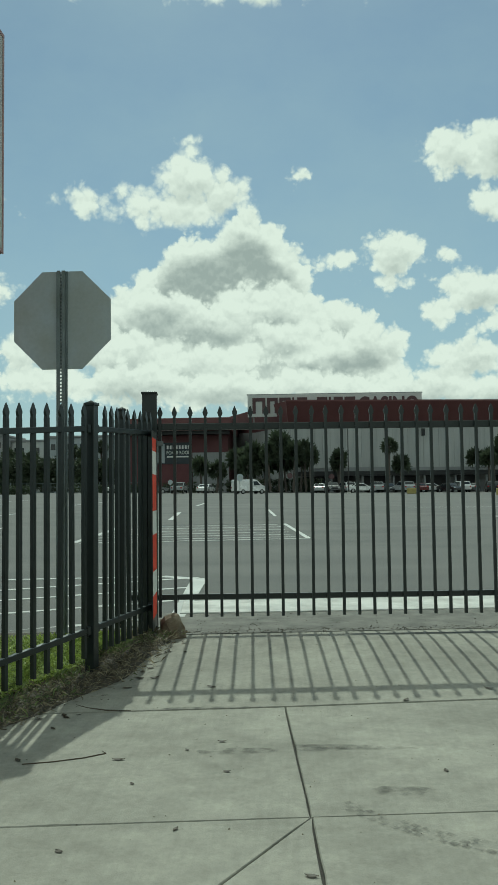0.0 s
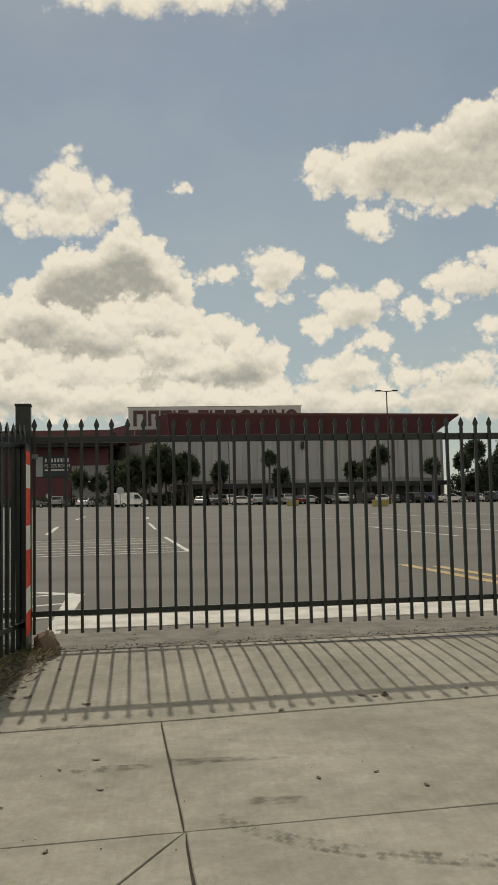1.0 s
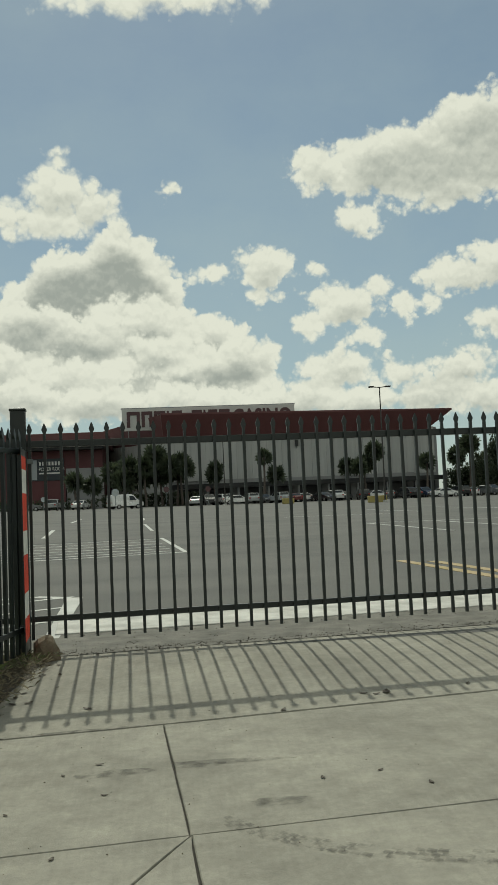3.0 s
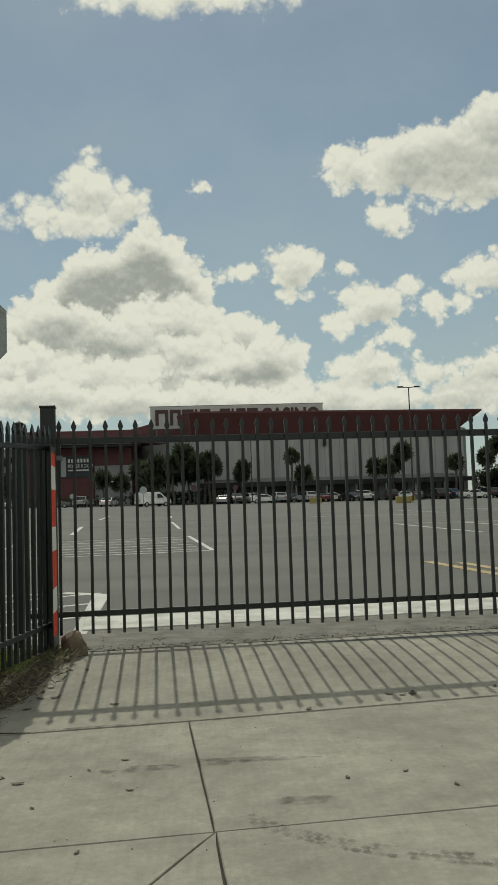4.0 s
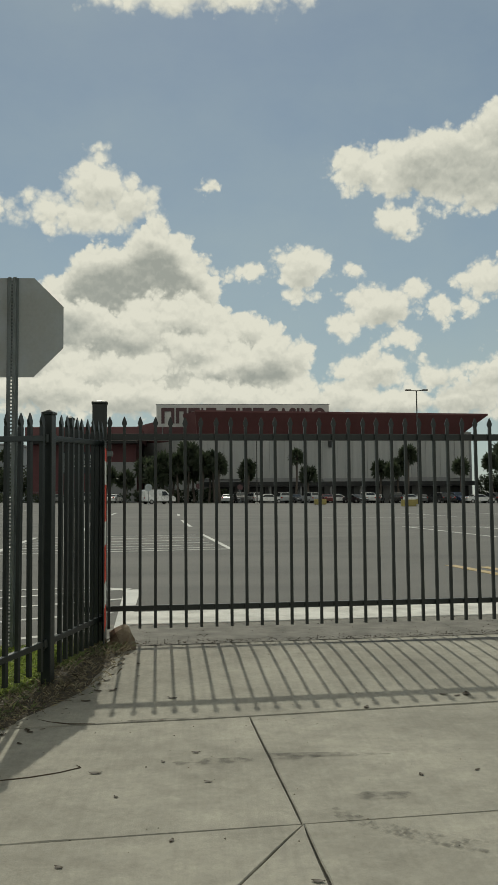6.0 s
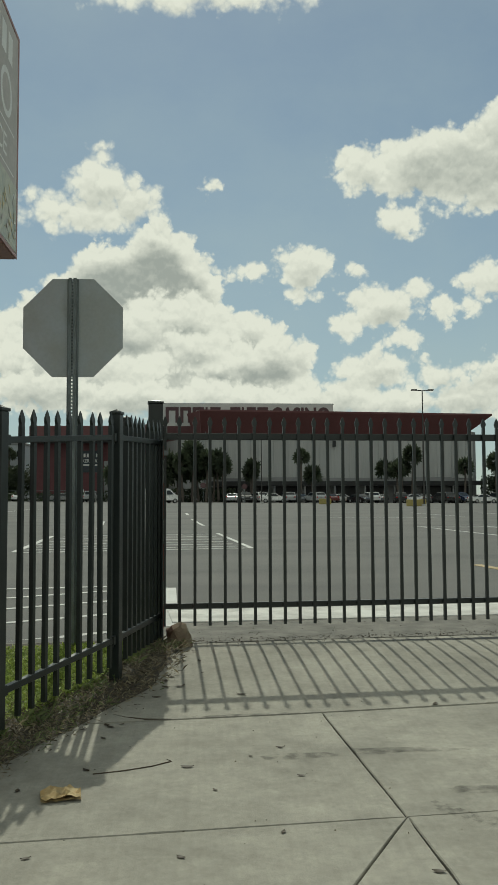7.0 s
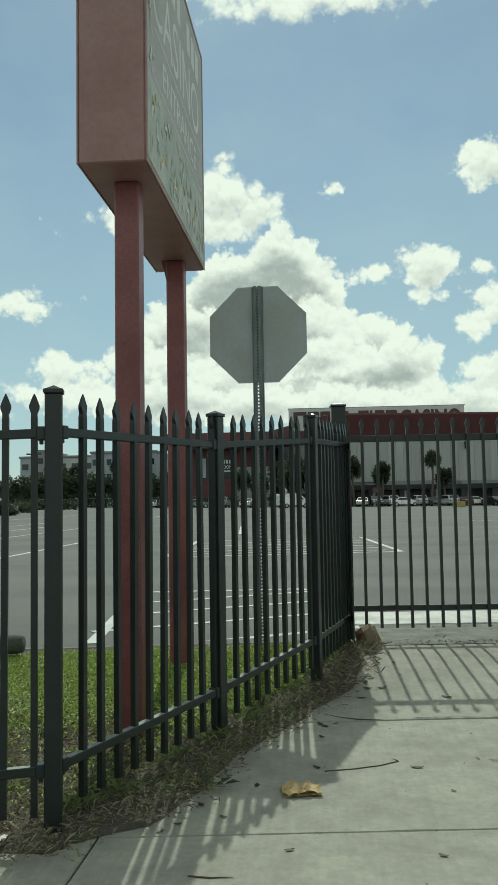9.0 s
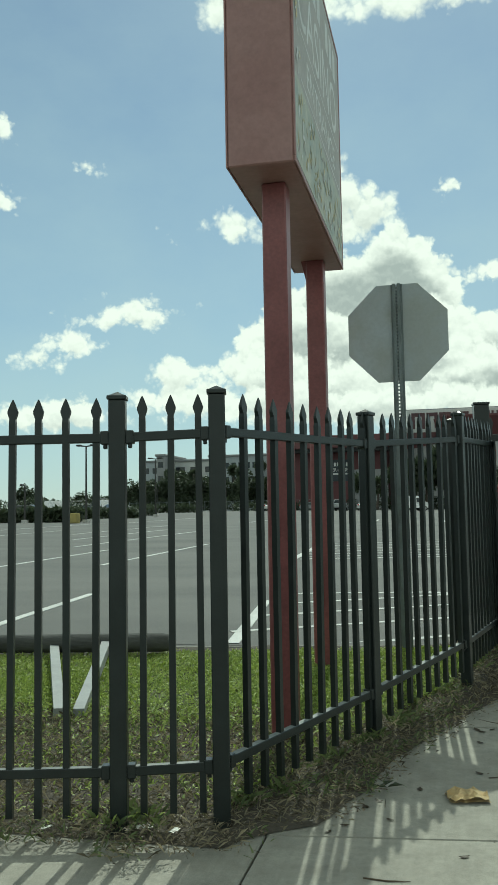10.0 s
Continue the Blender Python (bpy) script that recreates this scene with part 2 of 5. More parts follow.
M = dict(
    concrete=material("concrete", (0.312, 0.297, 0.25), 0.9, vary=0.06, size=0.9, fine_size=120, bump=0.25, tone=(0.262, 0.249, 0.211), spread=0.06),
    gutter=material("pale_concrete", (0.62, 0.61, 0.57), 0.9, vary=0.2, size=3, fine_size=90, bump=0.2, tone=(0.42, 0.41, 0.38)),
    dust=material("dusty_asphalt", (0.20, 0.19, 0.165), 0.95, vary=0.4, size=4.5, fine_size=110, bump=0.5, tone=(0.12, 0.115, 0.10)),
    asphalt=material("asphalt", (0.124, 0.122, 0.113), 0.93, vary=0.2, size=0.16, fine_size=70, bump=0.3, tone=(0.092, 0.092, 0.087), stretch=(1, 2.2, 1)),
    soil=material("soil", (0.075, 0.064, 0.048), 0.97, vary=0.45, size=5, fine_size=60, bump=0.8, tone=(0.07, 0.058, 0.04)),
    far_ground=material("far_ground", (0.14, 0.14, 0.12), 0.95, vary=0.2, size=0.02, fine_size=1),
    turf=material("turf", (0.075, 0.085, 0.03), 0.95, vary=0.4, size=3, fine_size=50, bump=0.8, tone=(0.10, 0.085, 0.04)),
    joint=material("joint", (0.055, 0.05, 0.042), 0.97, vary=0.3, size=8, fine_size=70),
    paint=material("road_paint", (0.56, 0.56, 0.535), 0.8, vary=0.25, size=1.5, fine_size=40, tone=(0.45, 0.45, 0.43)),
    yellow=material("yellow_paint", (0.42, 0.315, 0.18), 0.8, vary=0.25, size=1.5, fine_size=40, tone=(0.36, 0.27, 0.11)),
    iron=material("black_powder_coat", (0.013, 0.018, 0.017), 0.34, vary=0.3, size=9, fine_size=150, bump=0.08, tone=(0.018, 0.024, 0.023)),
    zinc=material("galvanised_steel", (0.21, 0.24, 0.245), 0.55, 0.45, vary=0.18, size=7, fine_size=90, bump=0.05, tone=(0.16, 0.18, 0.18)),
    plate=material("sign_aluminium", (0.47, 0.52, 0.56), 0.55, 0.35, vary=0.12, size=2.2, fine_size=40, bump=0.03, tone=(0.42, 0.44, 0.43)),
    red_sheet=material("red_sheet_steel", (0.37, 0.215, 0.20), 0.5, vary=0.22, size=1.6, fine_size=30, bump=0.05, tone=(0.30, 0.16, 0.15)),
    red_tube=material("red_steel_tube", (0.235, 0.075, 0.075), 0.42, vary=0.35, size=2.5, fine_size=50, bump=0.05, tone=(0.16, 0.045, 0.047)),
    face=material("sign_face", (0.52, 0.49, 0.46), 0.65, vary=0.18, size=2.2, fine_size=20, bump=0.02, tone=(0.45, 0.43, 0.405)),
    face_gold=material("sign_gold", (0.66, 0.56, 0.30), 0.55, vary=0.3, size=5, fine_size=14, bump=0.02, tone=(0.40, 0.38, 0.24)),
    face_band=material("sign_band", (0.56, 0.56, 0.46), 0.6, vary=0.3, size=5, fine_size=16, bump=0.02, tone=(0.42, 0.47, 0.43)),
    lettering=material("sign_lettering", (0.78, 0.78, 0.75), 0.6, vary=0.1, size=4, fine_size=20, bump=0.0),
    rock=material("rock", (0.20, 0.165, 0.115), 0.95, vary=0.35, size=9, fine_size=60, bump=0.7, tone=(0.13, 0.09, 0.06)),
    tape_red=material("red_reflective_tape", (0.86, 0.07, 0.03), 0.75, vary=0.12, size=10, fine_size=80, bump=0.02),
    tape_white=material("white_reflective_tape", (0.9, 0.89, 0.83), 0.75, vary=0.1, size=10, fine_size=80, bump=0.02),
    log=material("weathered_log", (0.075, 0.075, 0.07), 0.9, vary=0.35, size=6, fine_size=50, bump=0.6, tone=(0.045, 0.045, 0.042), stretch=(0.3, 1, 1)),
    pvc=material("grey_white_post", (0.29, 0.30, 0.295), 0.6, vary=0.15, size=5, fine_size=50, bump=0.05),
    paper=material("brown_paper", (0.46, 0.36, 0.19), 0.85, vary=0.3, size=14, fine_size=70, bump=0.3, tone=(0.36, 0.24, 0.10)),
    pale_top=material("pale_rail_top", (0.27, 0.28, 0.265), 0.7, vary=0.25, size=6, fine_size=60, tone=(0.15, 0.16, 0.155)),
    twig=material("twig", (0.10, 0.075, 0.05), 0.95, vary=0.3, size=20, fine_size=90),
    leaf=leaf_material("dead_leaf", (0.05, 0.038, 0.026), (0.12, 0.09, 0.055)),
    dry=leaf_material("dry_leaves", (0.05, 0.038, 0.024), (0.27, 0.215, 0.14)),
    weed=leaf_material("weeds", (0.07, 0.10, 0.035), (0.20, 0.24, 0.09)),
    straw=leaf_material("straw", (0.055, 0.046, 0.028), (0.36, 0.31, 0.20)),
    grass=leaf_material("grass", (0.16, 0.23, 0.04), (0.44, 0.52, 0.12)),
    palm=leaf_material("palm_leaf", (0.045, 0.062, 0.035), (0.085, 0.105, 0.06)),
    bark=material("palm_bark", (0.12, 0.10, 0.085), 0.95, vary=0.3, size=4, fine_size=30),
    hedge=leaf_material("hedge_leaf", (0.035, 0.05, 0.028), (0.07, 0.088, 0.045)),
    white_wall=material("white_ribbed_wall", (0.47, 0.47, 0.455), 0.8, vary=0.08, size=0.35, fine_size=3, bump=0.03, tone=(0.40, 0.40, 0.39), stretch=(3, 3, 0.25), spread=0.12),
    maroon=material("maroon_fascia", (0.14, 0.052, 0.053), 0.6, vary=0.15, size=0.4, fine_size=4, bump=0.03, tone=(0.125, 0.045, 0.046)),
    red_wall=material("red_wall", (0.12, 0.036, 0.04), 0.65, vary=0.15, size=0.4, fine_size=4, bump=0.03),
    grey_wall=material("grey_wall", (0.30, 0.30, 0.30), 0.8, vary=0.12, size=0.5, fine_size=4, bump=0.03),
    pale_wall=material("pale_wall", (0.42, 0.45, 0.47), 0.8, vary=0.1, size=0.3, fine_size=3, bump=0.03),
    dark=material("dark_opening", (0.02, 0.021, 0.022), 0.5, vary=0.2, size=1, fine_size=6),
    board=material("sign_board", (0.60, 0.60, 0.58), 0.6, vary=0.08, size=0.5, fine_size=5, bump=0.02),
    poster=material("dark_poster", (0.03, 0.04, 0.05), 0.5, vary=0.3, size=0.6, fine_size=4),
    sign_red=material("maroon_letter", (0.10, 0.05, 0.055), 0.6, vary=0.1, size=1, fine_size=6),
    tyre=material("tyre", (0.02, 0.02, 0.02), 0.85, vary=0.2),
    rim=material("rim", (0.4, 0.4, 0.4), 0.35, 0.8, vary=0.1),
    lamp_red=material("tail_light", (0.35, 0.01, 0.01), 0.25, vary=0.1),
    lamp_white=material("head_light", (0.7, 0.7, 0.7), 0.15, vary=0.05),
    pole=material("dark_bronze_pole", (0.05, 0.048, 0.045), 0.5, 0.3, vary=0.2),
    block=material("yellow_block", (0.40, 0.33, 0.12), 0.85, vary=0.2, size=2, fine_size=20),
)
CAR_COLORS = dict(white=(0.72, 0.72, 0.71), silver=(0.42, 0.43, 0.44), black=(0.02, 0.02, 0.022), grey=(0.14, 0.145, 0.15), blue=(0.05, 0.07, 0.13), dark_red=(0.12, 0.02, 0.02))
for key, value in CAR_COLORS.items():
    M["car_" + key] = material("car_paint_" + key, value, 0.28, 0.2, vary=0.06, size=1, fine_size=8, bump=0.0, coat=0.8)
glass = bpy.data.materials.new("car_glass")
glass.use_nodes = True
glass.node_tree.nodes["Principled BSDF"].inputs["Base Color"].default_value = (0.02, 0.025, 0.028, 1)
glass.node_tree.nodes["Principled BSDF"].inputs["Roughness"].default_value = 0.06
M["glass"] = glass
smear = bpy.data.materials.new("tyre_smear")
smear.use_nodes = True
st = smear.node_tree
st.nodes["Principled BSDF"].inputs["Base Color"].default_value = (0.10, 0.095, 0.085, 1)
st.nodes["Principled BSDF"].inputs["Roughness"].default_value = 0.95
pos = st.nodes.new("ShaderNodeNewGeometry")
wear = st.nodes.new("ShaderNodeTexNoise")
wear.inputs["Scale"].default_value, wear.inputs["Detail"].default_value = 14, 6
st.links.new(pos.outputs["Position"], wear.inputs["Vector"])
cut = st.nodes.new("ShaderNodeMapRange")
cut.inputs["From Min"].default_value, cut.inputs["From Max"].default_value, cut.inputs["To Max"].default_value = 0.40, 0.74, 0.62
st.links.new(wear.outputs["Fac"], cut.inputs["Value"])
clear = st.nodes.new("ShaderNodeBsdfTransparent")
blend = st.nodes.new("ShaderNodeMixShader")
st.links.new(cut.outputs[0], blend.inputs[0])
st.links.new(clear.outputs[0], blend.inputs[1])
st.links.new(st.nodes["Principled BSDF"].outputs[0], blend.inputs[2])
st.links.new(blend.outputs[0], st.nodes["Material Output"].inputs[0])
M["smear"] = smear

# weathered concrete: wide stains, blotches, brush lines across the walk and a fine speckle
stone = M["concrete"].node_tree
shade = stone.nodes["Principled BSDF"]
spot = [n for n in stone.nodes if n.bl_idname == "ShaderNodeNewGeometry"][0].outputs["Position"]
tint = shade.inputs["Base Color"].links[0].from_socket
for scale, stretch, lo, hi, detail in ((1.3, (1, 1, 1), 0.86, 1.14, 5), (7.0, (1, 1, 1), 0.88, 1.12, 6), (5.0, (9, 0.5, 1), 0.95, 1.05, 3), (230.0, (1, 1, 1), 0.88, 1.12, 2), (30.0, (1, 1, 1), 0.91, 1.07, 4)):
    shift = stone.nodes.new("ShaderNodeVectorMath")
    shift.operation = "MULTIPLY"
    shift.inputs[1].default_value = stretch
    stone.links.new(spot, shift.inputs[0])
    grit = stone.nodes.new("ShaderNodeTexNoise")
    grit.inputs["Scale"].default_value, grit.inputs["Detail"].default_value = scale, detail
    stone.links.new(shift.outputs[0], grit.inputs["Vector"])
    level = stone.nodes.new("ShaderNodeMapRange")
    for key, value in zip(("From Min", "From Max", "To Min", "To Max"), (0.3, 0.7, lo, hi)):
        level.inputs[key].default_value = value
    stone.links.new(grit.outputs["Fac"], level.inputs["Value"])
    dim = stone.nodes.new("ShaderNodeVectorMath")
    dim.operation = "SCALE"
    stone.links.new(tint, dim.inputs[0])
    stone.links.new(level.outputs[0], dim.inputs["Scale"])
    tint = dim.outputs[0]
stone.links.new(tint, shade.inputs["Base Color"])


# ---- building helpers ----
def G(x, y):
    """The height of the ground: a nearly level pavement, a short ramp up to the gate, then the gently rising lot."""
    if y < 5.1:
        return 0.016 * (max(y, -30) - 3.44)
    if y < 6.5:
        return 0.027 + 0.123 * (y - 5.1) / 1.4
    if y < 7.0:
        return 0.15 + 0.03 * (y - 6.5)
    return 0.165 + 0.0086 * (min(y, 170) - 7.0) - 0.008 * max(-100, min(x, 100)) * min(1, max(0, (y - 10) / 100))


def mesh_of(bm, name, mat, smooth=False):
    me = bpy.data.meshes.new(name)
    bmesh.ops.recalc_face_normals(bm, faces=bm.faces)
    for f in bm.faces:
        f.smooth = smooth
    bm.to_mesh(me)
    bm.free()
    me.materials.append(mat)
    return me


def part(name, bm, mat, parent=None, label="", at=None, smooth=False):
    ob = new(name, bm if isinstance(bm, bpy.types.Mesh) else mesh_of(bm, name, mat, smooth))
    if parent is not None:
        ob.parent = parent
    if at is not None:
        ob.matrix_basis = at
    return tagged(ob, label)


def thing(name, at, label, category, group="", kind=""):
    ob = new(name)
    ob.empty_display_size = 0.1
    ob.matrix_basis = at
    return tagged(ob, label, category, group, kind)


def box(bm, x0, x1, y0, y1, z0, z1, bevel=0.0):
    vs = bmesh.ops.create_cube(bm, size=1.0, matrix=Matrix.Translation(((x0 + x1) / 2, (y0 + y1) / 2, (z0 + z1) / 2)) @ Matrix.Diagonal((x1 - x0, y1 - y0, z1 - z0, 1)))["verts"]
    if bevel:
        es = list({e for v in vs for e in v.link_edges})
        bmesh.ops.bevel(bm, geom=es, offset=bevel, segments=1, affect="EDGES")
    return bm


def boxed(*args, bevel=0.0):
    return box(bmesh.new(), *args, bevel=bevel)


def tube(bm, points, radii, sides=8, cap=True):
    """A tapered round bar along points."""
    rings = []
    pts = [Vector(p) for p in points]
    for k, p in enumerate(pts):
        d = (pts[min(k + 1, len(pts) - 1)] - pts[max(k - 1, 0)]).normalized()
        u = d.orthogonal().normalized() if abs(d.z) < 0.9 else Vector((1, 0, 0))
        u = (u - d * u.dot(d)).normalized()
        v = d.cross(u)
        rings.append([bm.verts.new(p + radii[k] * (math.cos(a) * u + math.sin(a) * v)) for a in (2 * math.pi * j / sides for j in range(sides))])
    for a, b in zip(rings, rings[1:]):
        for j in range(sides):
            bm.faces.new((a[j], a[(j + 1) % sides], b[(j + 1) % sides], b[j]))
    if cap:
        bm.faces.new(rings[0]), bm.faces.new(rings[-1])
    return bm


def prism(bm, outline, d, axis="y"):
    """Extrudes a closed outline of (a, b) by d along an axis, about its middle."""
    put = {"y": lambda a, b, s: (a, s, b), "x": lambda a, b, s: (s, a, b), "z": lambda a, b, s: (a, b, s)}[axis]
    lo, hi = (d if isinstance(d, tuple) else (-d / 2, d / 2))
    f = [bm.verts.new(put(a, b, lo)) for a, b in outline]
    g = [bm.verts.new(put(a, b, hi)) for a, b in outline]
    bm.faces.new(f), bm.faces.new(g)
    for k in range(len(f)):
        bm.faces.new((f[k], f[(k + 1) % len(f)], g[(k + 1) % len(f)], g[k]))
    return bm


def sheet(xs, ys, high):
    bm = bmesh.new()
    rows = [[bm.verts.new((x, y, high(x, y))) for x in xs] for y in ys]
    for a, b in zip(rows, rows[1:]):
        for j in range(len(xs) - 1):
            bm.faces.new((a[j], a[j + 1], b[j + 1], b[j]))
    return bm


def spaced(a, b, n):
    return [a + (b - a) * k / n for k in range(n + 1)]


def soup(name, tris, mat, label, category, kind="stuff"):
    """Many loose blades as one object; tris is an array of corners, n x 3 x 3."""
    me = bpy.data.meshes.new(name)
    v = np.asarray(tris, dtype=float).reshape(-1, 3)
    me.from_pydata(v.tolist(), [], np.arange(len(v)).reshape(-1, 3).tolist())
    me.materials.append(mat)
    return tagged(new(name, me), label, category, "", kind)


def grounded(x, y, up=0.0, turn=0.0):
    return pose(x, y, G(x, y) + up, 0, 0, turn)


# ---- ground, pavement and lot ----
far = [-3000, -1200, -500, -250, -120, -60, -30, -15, -8, -4, 0, 4, 8, 15, 30, 60, 120, 250, 500, 1200, 3000]
deep = [-3000, -800, -200, -60, -20, -5, 2, 5.1, 6.5, 7.0, 10, 20, 40, 80, 110, 140, 170, 300, 700, 1500, 4000]
tagged(part("ground", sheet(far, deep, lambda x, y: G(x, y) - 0.06), M["far_ground"]), "flat grey ground reaching the horizon", "ground", "", "structure")
lot = part("parking_lot", sheet(spaced(-150, 150, 30), [7.0 - 0.12] + spaced(7.6, 30, 8)[0:] + spaced(35, 165, 26), lambda x, y: G(x, y)), M["asphalt"])
tagged(lot, "wide empty parking lot of worn grey asphalt", "parking lot", "", "structure")
margin = sheet(spaced(-150, -1.4, 40), spaced(5.0, 6.88, 6), lambda x, y: G(x, y) - 0.003)
part("lot_margin", margin, M["asphalt"], lot)
road = part("road", sheet(spaced(-40, 40, 8), spaced(-25, 0.2, 5), lambda x, y: G(x, y) - 0.03), M["asphalt"])
tagged(road, "grey asphalt street beside the pavement", "road", "", "structure")


def near_line(x):
    return 3.415 + 0.108 * x


def ramp_line(x):
    return 5.085 + 0.118 * x


def gate_line(x):
    return 6.89 + 0.097 * (x + 1.14)


def long_joint(y):
    return 0.081 - 0.0785 * (y - 3.44)


def slab(parent, corners, gap=0.0024):
    """One cast slab with softened edges that follows the ground; its corners run round it."""
    c = sum((Vector(p) for p in corners), Vector((0, 0))) / len(corners)
    bm = bmesh.new()
    ring = []
    n = len(corners)
    rnd = random.Random(int(1000 * c.x + 77 * c.y))
    for k in range(n):
        a, b = Vector(corners[k]), Vector(corners[(k + 1) % n])
        steps = max(1, int((b - a).length / 0.12))
        for j in range(steps):
            p = a.lerp(b, j / steps)
            side = (b - a).normalized()
            p += Vector((-side.y, side.x)) * (gap + (0.0012 if abs(side.x) < 0.8 else 0) + rnd.uniform(0, 0.002) + (0.005 if rnd.random() < 0.05 else 0))
            ring.append(p)
    low = [bm.verts.new((p.x, p.y, G(p.x, p.y) - 0.05)) for p in ring]
    mid = [bm.verts.new((p.x, p.y, G(p.x, p.y) - 0.005)) for p in ring]
    top = []
    for p in ring:
        q = p + (c - p).normalized() * 0.005
        top.append(bm.verts.new((q.x, q.y, G(q.x, q.y))))
    m = len(ring)
    for k in range(m):
        j = (k + 1) % m
        bm.faces.new((low[k], low[j], mid[j], mid[k])), bm.faces.new((mid[k], mid[j], top[j], top[k]))
    bm.faces.new(top)
    return part("slab", bm, M["concrete"], parent)


def on(line, x):
    return (x, line(x))


pavement = thing("pavement", pose(0, 0, 0), "pale broom-finished concrete pavement with dark joints and litter", "pavement", "", "structure")
bed = part("joint_bed", sheet(spaced(-9, 7, 16), [-1.6, 0, 1.6, 3.44, 4.5, 5.1, 5.8, 6.5, 6.86], lambda x, y: G(x, y) - 0.018), M["joint"], pavement, "dark dirt in the joints")
EDGE = -2.13
jx, jy = (long_joint(3.39), near_line(0.081)), (-0.045, ramp_line(-0.045))
slab(pavement, [(EDGE, near_line(EDGE)), jx, jy, (EDGE, ramp_line(EDGE))])
slab(pavement, [jx, (3.4, near_line(3.4)), (3.3, ramp_line(3.3)), jy])
slab(pavement, [(3.4, near_line(3.4)), (6.8, near_line(6.8)), (6.8, ramp_line(6.8)), (3.3, ramp_line(3.3))])
cut_x = -0.84
low_line = lambda x: 1.72 + 0.07 * x
slab(pavement, [(EDGE, low_line(EDGE)), (cut_x, low_line(cut_x)), jx, (EDGE, near_line(EDGE))])
slab(pavement, [(cut_x, low_line(cut_x)), (0.19, low_line(0.19)), jx])
slab(pavement, [(0.19, low_line(0.19)), (3.5, low_line(3.5)), (3.4, near_line(3.4)), jx])
slab(pavement, [(3.5, low_line(3.5)), (6.8, low_line(6.8)), (6.8, near_line(6.8)), (3.4, near_line(3.4))])
for x0, x1 in ((-8.8, -6.6), (-6.6, -4.4), (-4.4, EDGE)):
    slab(pavement, [(x0, low_line(x0)), (x1, low_line(x1)), (x1, 3.45 + 0.21 * (x1 - EDGE)), (x0, 3.45 + 0.21 * (x0 - EDGE))])
for x0, x1 in ((-8.8, -6.6), (-6.6, -4.4), (-4.4, EDGE), (EDGE, 0.2), (0.2, 3.5), (3.5, 6.8)):
    slab(pavement, [(x0, low_line(x0) - 1.6), (x1, low_line(x1) - 1.6), (x1, low_line(x1)), (x0, low_line(x0))])
# the ramp is cut into strips along its slope so that it bends with the ground
for x0, x1 in ((-2.1, 2.9), (2.9, 7.0)):
    ramp = sheet(spaced(x0 + 0.007, x1 - 0.007, 24), [0, 0.006, 0.25, 0.5, 0.75, 0.994, 1],
                 lambda x, y: y)
    for v in ramp.verts:
        f = v.co.y
        a, b = ramp_line(v.co.x) + 0.010, gate_line(v.co.x) - 0.02 + 0.012 * noise.noise((v.co.x * 3, 0, 0))
        v.co.y = a + (b - a) * f
        v.co.z = G(v.co.x, v.co.y) - (0.02 if f in (0, 1) else 0)
    part("slab", ramp, M["concrete"], pavement)

apron = sheet(spaced(-1.45, 7.0, 30), spaced(0, 1, 6), lambda x, y: y)
for v in apron.verts:
    a, b = gate_line(v.co.x) - 0.06, gate_line(v.co.x) + 1.12
    v.co.y = a + (b - a) * v.co.z
    v.co.z = G(v.co.x, v.co.y) + 0.004 + 0.004 * noise.noise((v.co.x * 4, v.co.y * 4, 0))
tagged(part("dusty_strip", apron, M["dust"]), "dusty worn asphalt strip under the sliding gate", "ground", "", "structure")
gutter = bmesh.new()
box(gutter, -1.05, 7.0, 0, 0.85, -0.04, 0.012, bevel=0.006)
tagged(part("kerb_strip", gutter, M["gutter"], at=pose(0, 8.02, G(0, 8.4), 0.5, 0, 5.5)), "pale flush concrete strip behind the gate", "kerb", "", "structure")


def stripe(name, a, b, width=0.10, mat="paint", up=0.006, w2=None):
    """A painted line on the lot from a to b."""
    a, b = Vector(a), Vector(b)
    n = max(1, int((b - a).length / 2))
    side = (b - a).normalized()
    side = Vector((-side.y, side.x)) / 2
    bm = bmesh.new()
    rows = []
    for k in range(n + 1):
        p = a.lerp(b, k / n)
        w = width + ((w2 or width) - width) * k / n
        rows.append([bm.verts.new((q.x, q.y, G(q.x, q.y) + z)) for q, z in ((p - side * w, -0.002), (p - side * w, up), (p + side * w, up), (p + side * w, -0.002))])
    for r, s in zip(rows, rows[1:]):
        for j in range(3):
            bm.faces.new((r[j], r[j + 1], s[j + 1], s[j]))
    ob = part(name, bm, M[mat], lot)
    return ob


# the hatched island beside the gate
stripe("painted_line", (-1.05, 7.75), (-1.22, 11.0), 0.13, w2=0.2)
stripe("painted_line", (-1.28, 11.0), (-1.75, 11.3), 0.16)
stripe("painted_line", (-1.7, 11.28), (-3.75, 11.0), 0.10)
stripe("painted_line", (-3.22, 6.95), (-3.62, 10.2), 0.11)
for yy in (6.95, 8.15, 9.3, 10.4):
    stripe("painted_line", (-3.4, yy - 0.55), (-1.25, yy + 0.72), 0.09)
